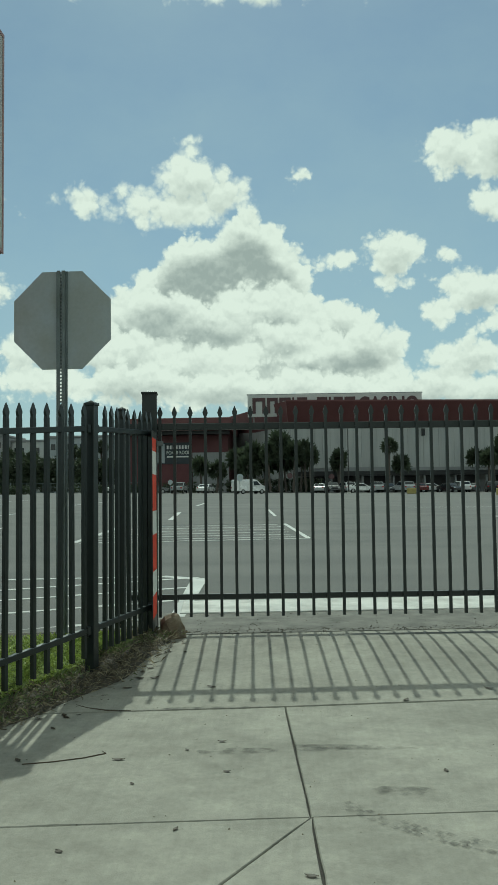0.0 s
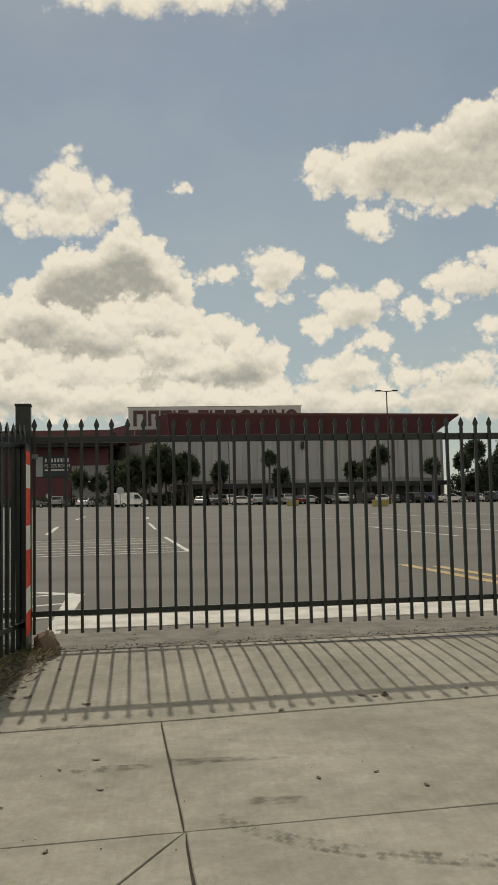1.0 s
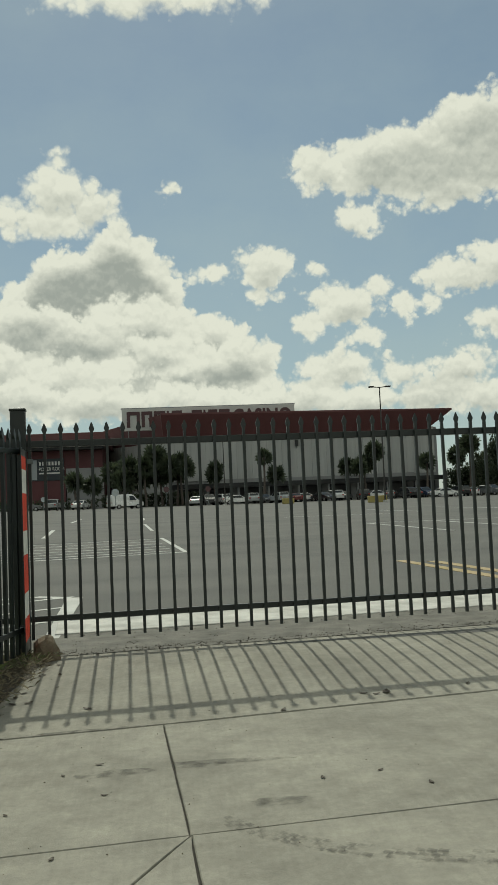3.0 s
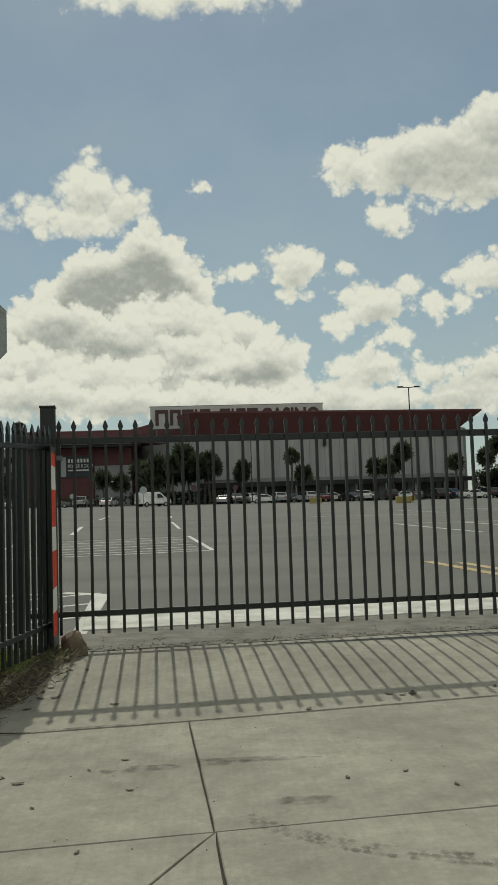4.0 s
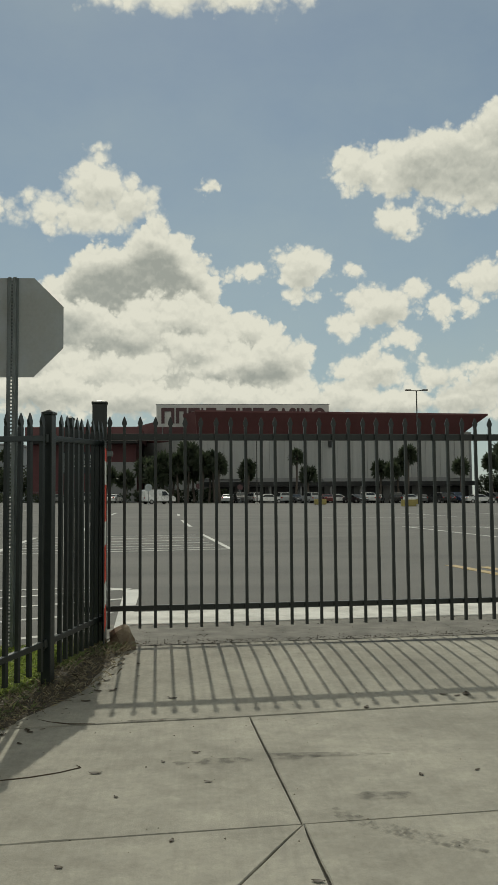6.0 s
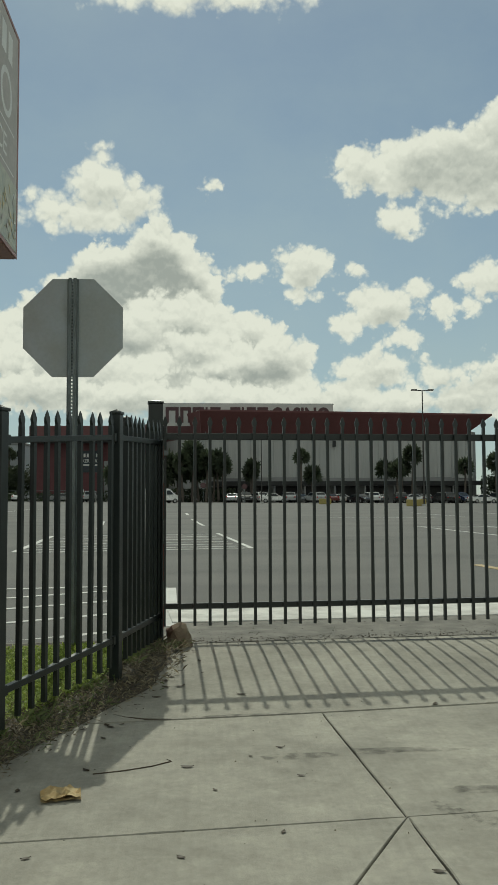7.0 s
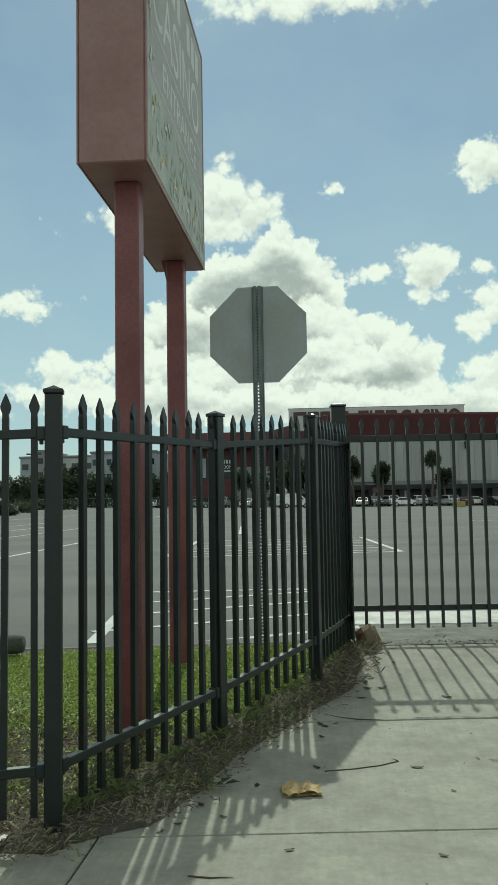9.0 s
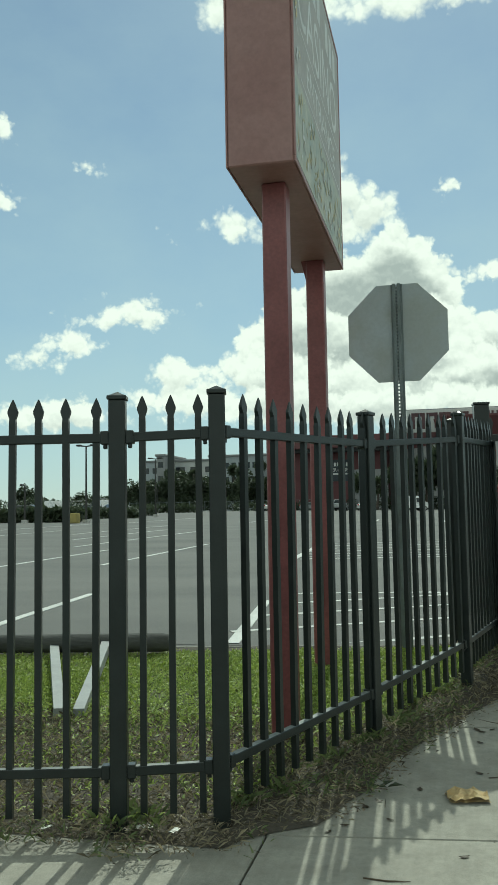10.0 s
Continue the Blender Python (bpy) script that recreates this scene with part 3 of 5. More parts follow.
# the hatched island further out
stripe("painted_line", (0.25, 19.2), (-0.42, 26.8), 0.11)
stripe("painted_line", (0.25, 19.25), (-4.6, 18.2), 0.12)
for yy in (19.9, 20.9, 22.0, 23.3, 24.8, 26.3):
    stripe("painted_line", (-0.05 - 0.09 * (yy - 20), yy), (-4.9, yy - 0.9), 0.10)
stripe("painted_line", (-4.75, 18.3), (-5.2, 25.4), 0.14)
stripe("painted_line", (-0.88, 33.5), (-1.5, 43), 0.12)
stripe("painted_line", (-1.9, 52), (-2.1, 57), 0.16)
stripe("painted_line", (-4.5, 30.5), (-5.4, 39.5), 0.16)
stripe("painted_line", (-6.1, 52), (-6.6, 62), 0.16)
for x, y0, y1 in ((-5.83, 7.2, 10.9), (-8.4, 16.5, 25.6), (-10.4, 14.5, 23.6), (-12.6, 24.5, 39.5), (-15.2, 30, 42), (-18, 36, 52), (-21, 30, 42), (-26, 44, 60), (-14.8, 55, 75), (-24.5, 60, 80)):
    stripe("painted_line", (x, y0), (x - 0.35, y1), 0.11)
for x, y0, y1 in ((7.6, 23.4, 31.5), (10.0, 23.2, 31.2), (12.5, 23, 31), (15, 22.8, 30.8), (13.0, 46, 56), (17.5, 46, 56), (22, 45, 55)):
    stripe("painted_line", (x, y0), (x - 0.6, y1), 0.12)
stripe("painted_line", (6.9, 31.8), (16, 30.8), 0.12)
stripe("painted_line", (5.6, 45), (11, 44.2), 0.13)
for dx in (0.0, 0.42):
    stripe("painted_line", (3.72 + dx, 14.2 - dx), (4.35 + dx, 9.4), 0.18, "yellow")

# ---- verge with soil and grass ----
VERGE = [(3.02, -2.2), (3.17, -2.12), (3.28, -1.90), (3.66, -1.77), (4.18, -1.66), (4.68, -1.48), (5.21, -1.25), (5.62, -1.03), (6.1, -0.96), (6.84, -0.86)]


def verge_edge(y):
    for (ya, xa), (yb, xb) in zip(VERGE, VERGE[1:]):
        if y <= yb:
            return xa + (xb - xa) * max(0, (y - ya) / (yb - ya))
    return VERGE[-1][1]


def verge_top(x):
    return 6.88 + 0.14 * (x + 1.08) if x > -14 else 5.1


def verge_low(x):
    return 3.12 + 0.26 * (x - EDGE) if x < EDGE else 3.02


soil = bmesh.new()
rows = []
for k in range(41):
    y0 = k / 40
    row = []
    for j in range(61):
        x = -13 + (j / 60) ** 0.55 * 13
        yl = max(verge_low(min(x, EDGE)), 1.5)
        yl += 0.09 if x < EDGE else 0.0
        y = yl + (verge_top(x) - 0.12 - yl) * y0
        rim = verge_edge(y) - 0.06
        if y0 == 1:
            rim = -0.9
        x = -13 + (rim + 13) * (j / 60) ** 0.55
        edge = min(1, (rim - x) / 0.25, (y - yl) / 0.25 if x < EDGE else 1)
        rough = noise.noise((x * 3, y * 3, 0)) * 0.02 + noise.noise((x * 11, y * 11, 0)) * 0.012
        row.append(soil.verts.new((x + 0.05 * noise.noise((y * 6, 3, 0)) * (j == 60), y, G(x, y) + 0.004 + max(0, edge) * (0.035 + rough))))
    rows.append(row)
for a, b in zip(rows, rows[1:]):
    for j in range(60):
        soil.faces.new((a[j], a[j + 1], b[j + 1], b[j]))
tagged(part("verge", soil, M["soil"]), "narrow verge of dry dark soil under the fence", "verge", "", "structure")

turf = bmesh.new()
rows = []
for k in range(25):
    row = []
    for j in range(61):
        u = j / 60
        x = -13 + (u ** 0.55) * 11.0
        y0 = 4.75 + 0.35 * noise.noise((x * 1.7, 2, 0)) + max(0, (x + 3.2) * 0.9)
        y1 = verge_top(x) - 0.30
        y = y0 + (max(y1, y0 + 0.02) - y0) * k / 24
        row.append(turf.verts.new((x, y, G(x, y) + 0.056 + 0.018 * noise.noise((x * 3, y * 3, 0)) + 0.012 * noise.noise((x * 11, y * 11, 0)) - (0.03 if k in (0,) else 0) - (0.045 if k == 24 else 0))))
    rows.append(row)
for a, b in zip(rows, rows[1:]):
    for j in range(60):
        turf.faces.new((a[j], a[j + 1], b[j + 1], b[j]))
tagged(part("lawn", turf, M["turf"]), "strip of green turf between the fence and the lot", "lawn", "", "structure")
edging = bmesh.new()
for k in range(12):
    x0, x1 = -13 + 0.95 * k, -13 + 0.95 * (k + 1) - 0.008
    box(edging, x0, x1, -0.03, 0.03, 0, 0.05, bevel=0.008)
    for v in edging.verts:
        if v.co.x >= x0 - 0.001 and abs(v.co.y) < 0.05:
            v.co.y += verge_top(v.co.x) + 0.02
            v.co.z += G(v.co.x, v.co.y) - 0.01
tagged(part("lawn_edging", edging, M["dust"]), "low worn concrete edging between turf and lot", "kerb", "", "structure")
rng = np.random.default_rng(7)


def blades(n, place, length, width, lean, flat_z=0.0):
    """Bent blades of grass or bits of litter as pairs of triangles."""
    out = []
    for _ in range(n):
        x, y, k = place()
        L, w = length * rng.uniform(0.5, 1.3) * k, width * rng.uniform(0.6, 1.3)
        a, t = rng.uniform(0, 2 * math.pi), lean * rng.uniform(0.3, 1.3)
        base = Vector((x, y, G(x, y) + 0.028 + flat_z * rng.uniform(0.3, 1.5)))
        d = Vector((math.cos(a) * math.sin(t), math.sin(a) * math.sin(t), math.cos(t)))
        s = Vector((-math.sin(a), math.cos(a), rng.uniform(-0.4, 0.4))) * w
        mid, tip = base + d * L * 0.6, base + d * L + Vector((math.cos(a), math.sin(a), -0.6)) * L * 0.25
        out += [(base - s, base + s, mid + s * 0.8), (base - s, mid + s * 0.8, tip)]
    return np.array([[tuple(p) for p in t] for t in out])


def lawn():
    while True:
        y = rng.uniform(3.0, 6.8)
        x = -9 + (rng.uniform(0, 1) ** 0.6) * (verge_edge(y) - 0.4 + 9)
        if y > verge_top(x) - 0.28 or y < verge_low(x) + 0.05:
            continue
        d = noise.noise((x * 1.1, y * 1.1, 4)) * 0.5 + 0.5
        gap = noise.noise((x * 3.1, y * 3.1, 8)) * 0.5 + 0.5
        if rng.uniform(0, 1) < min(1, 0.07 + max(0, y - 4.45) / 0.7) * (0.3 + 0.7 * d) * min(1, 0.2 + gap + max(0, y - 5.0)):
            return x, y, 0.6 + 0.5 * d


def scrub():
    while True:
        y = rng.uniform(2.6, 6.8)
        x = rng.uniform(-7, -0.85)
        if x < verge_edge(max(y, 3.02)) + rng.normal(0.02, 0.05) and y > verge_low(x) - (0.22 if x > -2.7 else 0.06) + rng.normal(0, 0.03) and (y < 4.9 + 0.3 * noise.noise((x * 2, 5, 0)) or x > verge_edge(y) - 0.62) and y < verge_top(x):
            return x, y, 1.0


def tuft():
    while True:
        x, y, k = scrub()
        if noise.noise((x * 2.3, y * 2.3, 9)) > 0.0:
            return x, y, k


def fence_foot():
    while True:
        k = rng.uniform(0, 1)
        if k < 0.6:
            u = rng.uniform(0, 1)
            x, y = -2.31 + 1.12 * u + rng.normal(0, 0.05), 3.20 + 3.3 * u
            x += 0.16 * math.sin(math.pi * u) * 0.3
        else:
            u = rng.uniform(0, 1)
            x, y = -4.6 + 2.3 * u, 2.66 + 0.53 * u + rng.normal(0.02, 0.06)
        if noise.noise((x * 5, y * 5, 2)) > 0.06:
            return x, y, rng.uniform(0.4, 1.2)


def thatch():
    while rng.uniform(0, 1) < 0.5:
        x, y, k = lawn()
        if y < 4.7 + 0.5 * noise.noise((x * 2, y * 2, 1)):
            return x, y, k
    return scrub()


soup("grass", blades(100000, lawn, 0.034, 0.0055, 1.1, 0.034), M["grass"], "short green grass between the fence and the lot", "grass")
soup("tall_weeds", blades(1300, fence_foot, 0.075, 0.0022, 0.7, 0.01), M["weed"], "tufts of tall green weeds between the foot of the pickets", "weeds")
soup("weeds", blades(9000, tuft, 0.04, 0.0034, 1.2, 0.02), M["weed"], "straggling green weeds along the foot of the fence", "weeds")
soup("dry_grass", blades(22000, thatch, 0.05, 0.0014, 1.3, 0.02), M["straw"], "dead straw-coloured grass and stems under the fence", "dry grass")
soup("leaf_litter", blades(30000, thatch, 0.018, 0.0045, 1.45, 0.022), M["dry"], "brown fallen leaves strewn along the fence foot", "leaf litter")



def crumbs():
    x = rng.uniform(-0.9, 3.4)
    if rng.uniform(0, 1) < 0.75:
        return x, gate_line(x) + rng.normal(0.02, 0.06), 1.0
    return x, gate_line(x) + rng.uniform(0, 1.0), 1.0


def flecks():
    return rng.uniform(-1.3, 2.6), rng.uniform(2.7, 6.8), 1.0


def grit(n, place, size, low):
    out = []
    for _ in range(n):
        x, y, _ = place()
        k = size * rng.uniform(0.3, 1.0) ** 2 * 1.6
        a = rng.uniform(0, 6.28)
        c = Vector((x, y, G(x, y) + low))
        p = [c + Vector((math.cos(a + t), math.sin(a + t), 0)) * k * rng.uniform(0.6, 1.2) for t in (0, 2.1, 4.2)]
        top = c + Vector((0, 0, k * 0.7))
        out += [(p[0], p[1], top), (p[1], p[2], top), (p[2], p[0], top)]
    return np.array([[tuple(q) for q in t] for t in out])


soup("dirt_crumbs", grit(1500, crumbs, 0.0065, 0.005), M["soil"], "dark crumbs of dirt along the foot of the gate", "dirt")
soup("pavement_flecks", grit(320, flecks, 0.0042, 0.001), M["dry"], "tiny dark flecks of dry plant bits on the concrete", "litter")

# ---- fences and gate ----
PICKET, RAIL = 0.0265, 0.037


def picket_mesh(length, thick=PICKET):
    """A square picket whose flattened end spreads into a pointed head, in the plane of the fence (x)."""
    bm = bmesh.new()
    h = thick / 2
    head = [(0, h, h), (length - 0.098, h, h), (length - 0.084, h * 0.9, h * 0.85), (length - 0.060, 0.0205, 0.0085), (length - 0.050, 0.0212, 0.0075), (length - 0.016, 0.009, 0.004), (length, 0.0015, 0.0015)]
    rings = [[bm.verts.new((sx * w, sy * d, z)) for sx, sy in ((-1, -1), (1, -1), (1, 1), (-1, 1))] for z, w, d in head]
    for a, b in zip(rings, rings[1:]):
        for j in range(4):
            bm.faces.new((a[j], a[(j + 1) % 4], b[(j + 1) % 4], b[j]))
    bm.faces.new(rings[0]), bm.faces.new(rings[-1])
    return mesh_of(bm, "picket", M["iron"])


def post_parts(parent, x, y, z0, z1, width, turn, name="post"):
    at = pose(x, y, z0, 0, 0, turn)
    h = width / 2
    p = part(name, boxed(-h, h, -h, h, 0, z1 - z0 - 0.03, bevel=0.004), M["iron"], parent, at=at)
    bm = boxed(-h - 0.006, h + 0.006, -h - 0.006, h + 0.006, z1 - z0 - 0.03, z1 - z0 - 0.012, bevel=0.003)
    tip = bm.verts.new((0, 0, z1 - z0 + 0.006))
    r = [bm.verts.new((sx * h, sy * h, z1 - z0 - 0.0125)) for sx, sy in ((-1, -1), (1, -1), (1, 1), (-1, 1))]
    for k in range(4):
        bm.faces.new((r[k], r[(k + 1) % 4], tip))
    part("cap", bm, M["iron"], p)
    return p


def fence(name, posts, label, rhythm, width=0.068, first=True):
    """Posts are (x, y, foot, top); between them run two rails with pickets, stepped with the ground. The rhythm of a bay is its first picket and the gap."""
    f = thing(name, pose(0, 0, 0), label, "fence")
    meshes = {}
    for k, (x, y, z0, z1) in enumerate(posts):
        if k == len(posts) - 1:
            break
        j = min(k, len(posts) - 2)
        turn = math.degrees(math.atan2(posts[j + 1][1] - posts[j][1], posts[j + 1][0] - posts[j][0]))
        post_parts(f, x, y, z0 - 0.1, z1, width, 13.5 if k == 0 and first else turn)
    for (xa, ya, za, ta), (xb, yb, zb, tb) in zip(posts, posts[1:]):
        a, b = Vector((xa, ya)), Vector((xb, yb))
        L = (b - a).length
        turn = math.degrees(math.atan2(yb - ya, xb - xa))
        ra, rb = ta - 0.185, tb - 0.185
        tilt = -math.degrees(math.atan2(rb - ra, L))
        for off in (0.0, -1.33):
            bm = boxed(width / 2, L - width / 2, -RAIL / 2, RAIL / 2, -RAIL / 2, RAIL / 2, bevel=0.003)
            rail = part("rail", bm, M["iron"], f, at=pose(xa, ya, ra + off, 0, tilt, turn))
            # the lower rail's upward faces take a paler grey than its sides
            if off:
                rail.data.materials.append(M["pale_top"])
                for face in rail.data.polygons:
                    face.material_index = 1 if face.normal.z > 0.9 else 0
            for s in (width / 2 + 0.016, L - width / 2 - 0.016):
                bm = boxed(s - 0.018, s + 0.018, -RAIL / 2 - 0.007, RAIL / 2 + 0.007, -RAIL / 2 - 0.009, RAIL / 2 + 0.009, bevel=0.004)
                box(bm, s - 0.008, s + 0.008, -0.011, 0.011, -RAIL / 2 - 0.026, -RAIL / 2 - 0.006, bevel=0.003)
                part("bracket", bm, M["iron"], f, at=pose(xa, ya, ra + off, 0, tilt, turn))
        length = 1.67
        if "p" not in meshes:
            meshes["p"] = picket_mesh(length)
        start, gap = rhythm[posts.index((xa, ya, za, ta))]
        for i in range(int((L - 0.04 - start) / gap) + 1):
            u = (start + i * gap) / L
            p = a.lerp(b, u)
            z = ra + (rb - ra) * u
            part("picket", meshes["p"], None, f, at=pose(p.x, p.y, z + 0.168 - length + random.uniform(-0.004, 0.004), random.uniform(-0.25, 0.25), random.uniform(-0.3, 0.3), turn))
    return f


CORNER = (-2.31, 3.20)
fence("side_fence", [(*CORNER, 0.0, 1.77), (-1.828, 4.528, 0.02, 1.80), (-1.328, 5.696, 0.08, 1.90), (-1.085, 6.68, 0.15, 1.93)],
      "black iron picket fence with spear tips running back to the gate", [(0.192, 0.1298), (0.192, 0.1245), (0.193, 0.0975)])
fence("front_fence", [(-6.43, 2.22, 0.0, 1.73), (-4.57, 2.66, 0.0, 1.74), (-2.705, 3.10, 0.0, 1.75), (*CORNER, 0.0, 1.765)],
      "black iron picket fence with spear tips along the pavement", [(0.127, 0.1145), (0.119, 0.1135), (0.098, 0.1175)])

gate = thing("sliding_gate", pose(-1.14, 6.89, 0, 0, 0, 4.5), "long black iron sliding gate with spear-topped pickets, shut", "gate")
GATE_LENGTH = 7.6
part("top_rail", boxed(-0.20, GATE_LENGTH, 0.072, 0.126, 1.792, 1.846, bevel=0.004), M["iron"], gate)
part("bottom_rail", boxed(-0.20, GATE_LENGTH, 0.078, 0.120, 0.418, 0.461, bevel=0.004), M["iron"], gate)
part("end_upright", boxed(0.062, 0.080, 0.087, 0.111, 0.29, 1.91, bevel=0.003), M["iron"], gate)
gate_picket = picket_mesh(1.70, 0.0235)
post_parts(gate, -0.235, 0.10, 0.2, 1.985, 0.056, 0, "end_post")
x = -0.050
while x < GATE_LENGTH:
    part("picket", gate_picket, None, gate, at=pose(x, 0.060, 0.283, random.uniform(-0.2, 0.2), random.uniform(-0.25, 0.25), 0))
    x += 0.1235
part("latch_plate", boxed(0.055, 0.105, 0.03, 0.06, 1.66, 1.70, bevel=0.004), M["zinc"], gate, "small grey steel latch plate")

gate_post = thing("gate_post", pose(-1.14, 6.894, 0.14, 0, 0, 5.5), "tall square black steel gate post with red and white reflective tape", "post")
post_parts(gate_post, 0, 0, -0.1, 1.965, 0.115, 0)
guide = part("guide_plate", boxed(-0.004, 0.004, -0.34, 0.0, 0.10, 1.62, bevel=0.001), M["iron"], gate_post, at=pose(0.05, -0.06, 0, 0, 0, -1.1))
z = 1.565
for colour, length in (("red", 0.10), ("white", 0.18), ("red", 0.28), ("white", 0.18), ("red", 0.28), ("white", 0.18), ("red", 0.17)):
    part("tape", boxed(0.0045, 0.0050, -0.337, -0.002, z - length, z), M["tape_" + colour], guide, colour + " reflective tape")
    z -= length + 0.0005

# ---- signs by the fence ----
stop = thing("stop_sign", pose(-1.75, 6.48, 0.14, 0.0, 0.0, -1.0), "grey bare back of an octagonal stop sign on a perforated post", "road sign")
R8 = 0.381 / math.cos(math.pi / 8)
octagon = [(R8 * math.cos(math.pi / 8 + k * math.pi / 4), 2.48 + R8 * math.sin(math.pi / 8 + k * math.pi / 4)) for k in range(8)]
plate_bm = prism(bmesh.new(), octagon, (0.026, 0.029))
part("plate", plate_bm, M["plate"], stop, "bare aluminium back of the plate")
front = [(0.965 * a, 2.48 + 0.965 * (b - 2.48)) for a, b in octagon]
part("face", prism(bmesh.new(), front, (0.0292, 0.0302)), M["tape_red"], stop, "red face turned away from the street")
channel = bmesh.new()
LEN = 2.86
for s in (-1, 1):
    box(channel, min(s * 0.006, s * 0.026), max(s * 0.006, s * 0.026), -0.012, -0.008, -0.15, LEN)
    box(channel, min(s * 0.026, s * 0.03), max(s * 0.026, s * 0.03), -0.012, 0.022, -0.15, LEN)
    box(channel, min(s * 0.03, s * 0.044), max(s * 0.03, s * 0.044), 0.018, 0.022, -0.15, LEN)
z = -0.15
while z < LEN - 0.02:
    box(channel, -0.0062, 0.0062, -0.012, -0.008, z, z + 0.0135)
    z += 0.0265
part("post", channel, M["zinc"], stop, "galvanised channel post with a row of holes")
for z in (2.28, 2.68):
    part("bolt", tube(bmesh.new(), [(0, -0.022, z), (0, 0.034, z)], [0.009, 0.009], 6), M["zinc"], stop)

pylon = thing("pylon_sign", pose(-2.302, 4.12, 0.0, 0, 0, 0.4), "large red box sign on two red steel posts behind the fence", "sign")
W2, LEN_Y, Z0, Z1 = 0.179, 2.14, 3.08, 4.77
part("cabinet", boxed(-W2, W2, 0, LEN_Y, Z0, Z1, bevel=0.008), M["red_sheet"], pylon, "faded red sheet-metal box")
for side in (1, -1):
    x0, x1 = sorted((side * (W2 + 0.0005), side * (W2 + 0.006)))
    part("panel", boxed(x0, x1, 0.035, LEN_Y - 0.035, Z0 + 0.035, Z1 - 0.035), M["face"], pylon, "weathered dark printed panel")
    x0, x1 = sorted((side * (W2 + 0.006), side * (W2 + 0.0085)))
    part("printed_band", boxed(x0, x1, 0.04, LEN_Y - 0.04, Z0 + 0.04, Z0 + 0.52), M["face_band"], pylon, "gold and green printed band of decorations")
    for y0, y1, z0, z1 in ((0, LEN_Y, Z0, Z0 + 0.032), (0, LEN_Y, Z1 - 0.032, Z1), (0, 0.032, Z0 + 0.032, Z1 - 0.032), (LEN_Y - 0.032, LEN_Y, Z0 + 0.032, Z1 - 0.032)):
        x0, x1 = sorted((side * (W2 + 0.0005), side * (W2 + 0.010)))
        part("frame", boxed(x0, x1, y0, y1, z0, z1, bevel=0.003), M["red_sheet"], pylon)


def words(text, size, depth, mat, parent, at, squeeze=1.0, bold=0.0):
    cu = bpy.data.curves.new("writing", "FONT")
    cu.body, cu.size, cu.extrude, cu.align_x = text, size, depth, "CENTER"
    cu.offset = bold
    tmp = new("writing", cu)
    me = bpy.data.meshes.new_from_object(tmp.evaluated_get(bpy.context.evaluated_depsgraph_get()))
    bpy.data.objects.remove(tmp)
    me.transform(Matrix.Diagonal((squeeze, 1, 1, 1)))
    me.materials.clear()
    me.materials.append(mat)
    ob = new("writing", me)
    ob.parent = parent
    ob.matrix_basis = at
    return ob


# text faces +x and runs along +y
stand = Matrix(((0, 0, 1, 0), (1, 0, 0, 0), (0, 1, 0, 0), (0, 0, 0, 1)))
FX, PX = W2 + 0.0092, W2 + 0.0066
words("CASINO", 0.49, 0.0004, M["lettering"], pylon, Matrix.Translation((PX, LEN_Y / 2 - 0.02, 4.005)) @ stand, 0.98)
words("ENTRANCE", 0.226, 0.0004, M["lettering"], pylon, Matrix.Translation((PX, LEN_Y / 2 + 0.05, 3.713)) @ stand, 1.12)
for k in range(9):
    if k != 5:
        y = 0.22 + 0.195 * k
        part("letter_block", boxed(PX - 0.0004, PX + 0.0004, y, y + 0.13, 4.43, 4.64), M["lettering"], pylon)
for y0, y1, z in ((0.25, 2.0, 3.646), (0.25, 2.0, 3.94)):
    part("rule", boxed(PX - 0.0004, PX + 0.0004, y0, y1, z, z + 0.012), M["lettering"], pylon)


def petal(y, z, length, width, angle, x):
    """A thin leaf-shaped printed ornament on the panel."""
    bm = bmesh.new()
    ca, sa = math.cos(angle), math.sin(angle)
    ring = []
    for k in range(10):
        u = 2 * math.pi * k / 10
        p, q = length * math.cos(u), width * math.sin(u) * (1 - 0.5 * math.cos(u)) + 0.35 * length * math.cos(u) ** 2
        ring.append((y + p * ca - q * sa, z + p * sa + q * ca))
    low, high = ([bm.verts.new((h, *p)) for p in ring] for h in (x - 0.0006, x + 0.0002))
    bm.faces.new(high)
    for k in range(10):
        bm.faces.new((low[k], low[(k + 1) % 10], high[(k + 1) % 10], high[k]))
    bmesh.ops.recalc_face_normals(bm, faces=bm.faces)
    return bm


ornament = random.Random(12)
for k in range(150):
    if k < 128:
        y, z, x = 0.10 + 1.96 * ornament.random(), Z0 + 0.10 + 0.38 * ornament.random() ** 1.3, FX
    else:
        y, z, x = 0.09 + 0.13 * ornament.random(), Z0 + 0.56 + 0.80 * ornament.random(), PX + 0.0008
    shade = ("face_gold", "lettering", "face_gold", "face")[k % 4] if k < 128 else ("lettering", "face_gold")[k % 2]
    part("decoration", petal(y, z, ornament.uniform(0.02, 0.055), ornament.uniform(0.006, 0.016), ornament.uniform(0, 6.28), x + 0.00003 * k), M[shade], pylon)
for y, w, dx in ((0.33, 0.068, 0.016), (1.88, 0.064, 0.012)):
    base = G(-2.30, 4.12 + y)
    part("post", boxed(-w + dx, w + dx, y - w, y + w, base - 0.2, Z0, bevel=0.008), M["red_tube"], pylon, "scratched red square steel post")
part("gusset", prism(bmesh.new(), [(-0.052 - 0.035, Z0), (-0.052, Z0), (-0.052, Z0 - 0.15)], (1.83, 1.93)), M["red_tube"], pylon, "welded corner plate under the box")

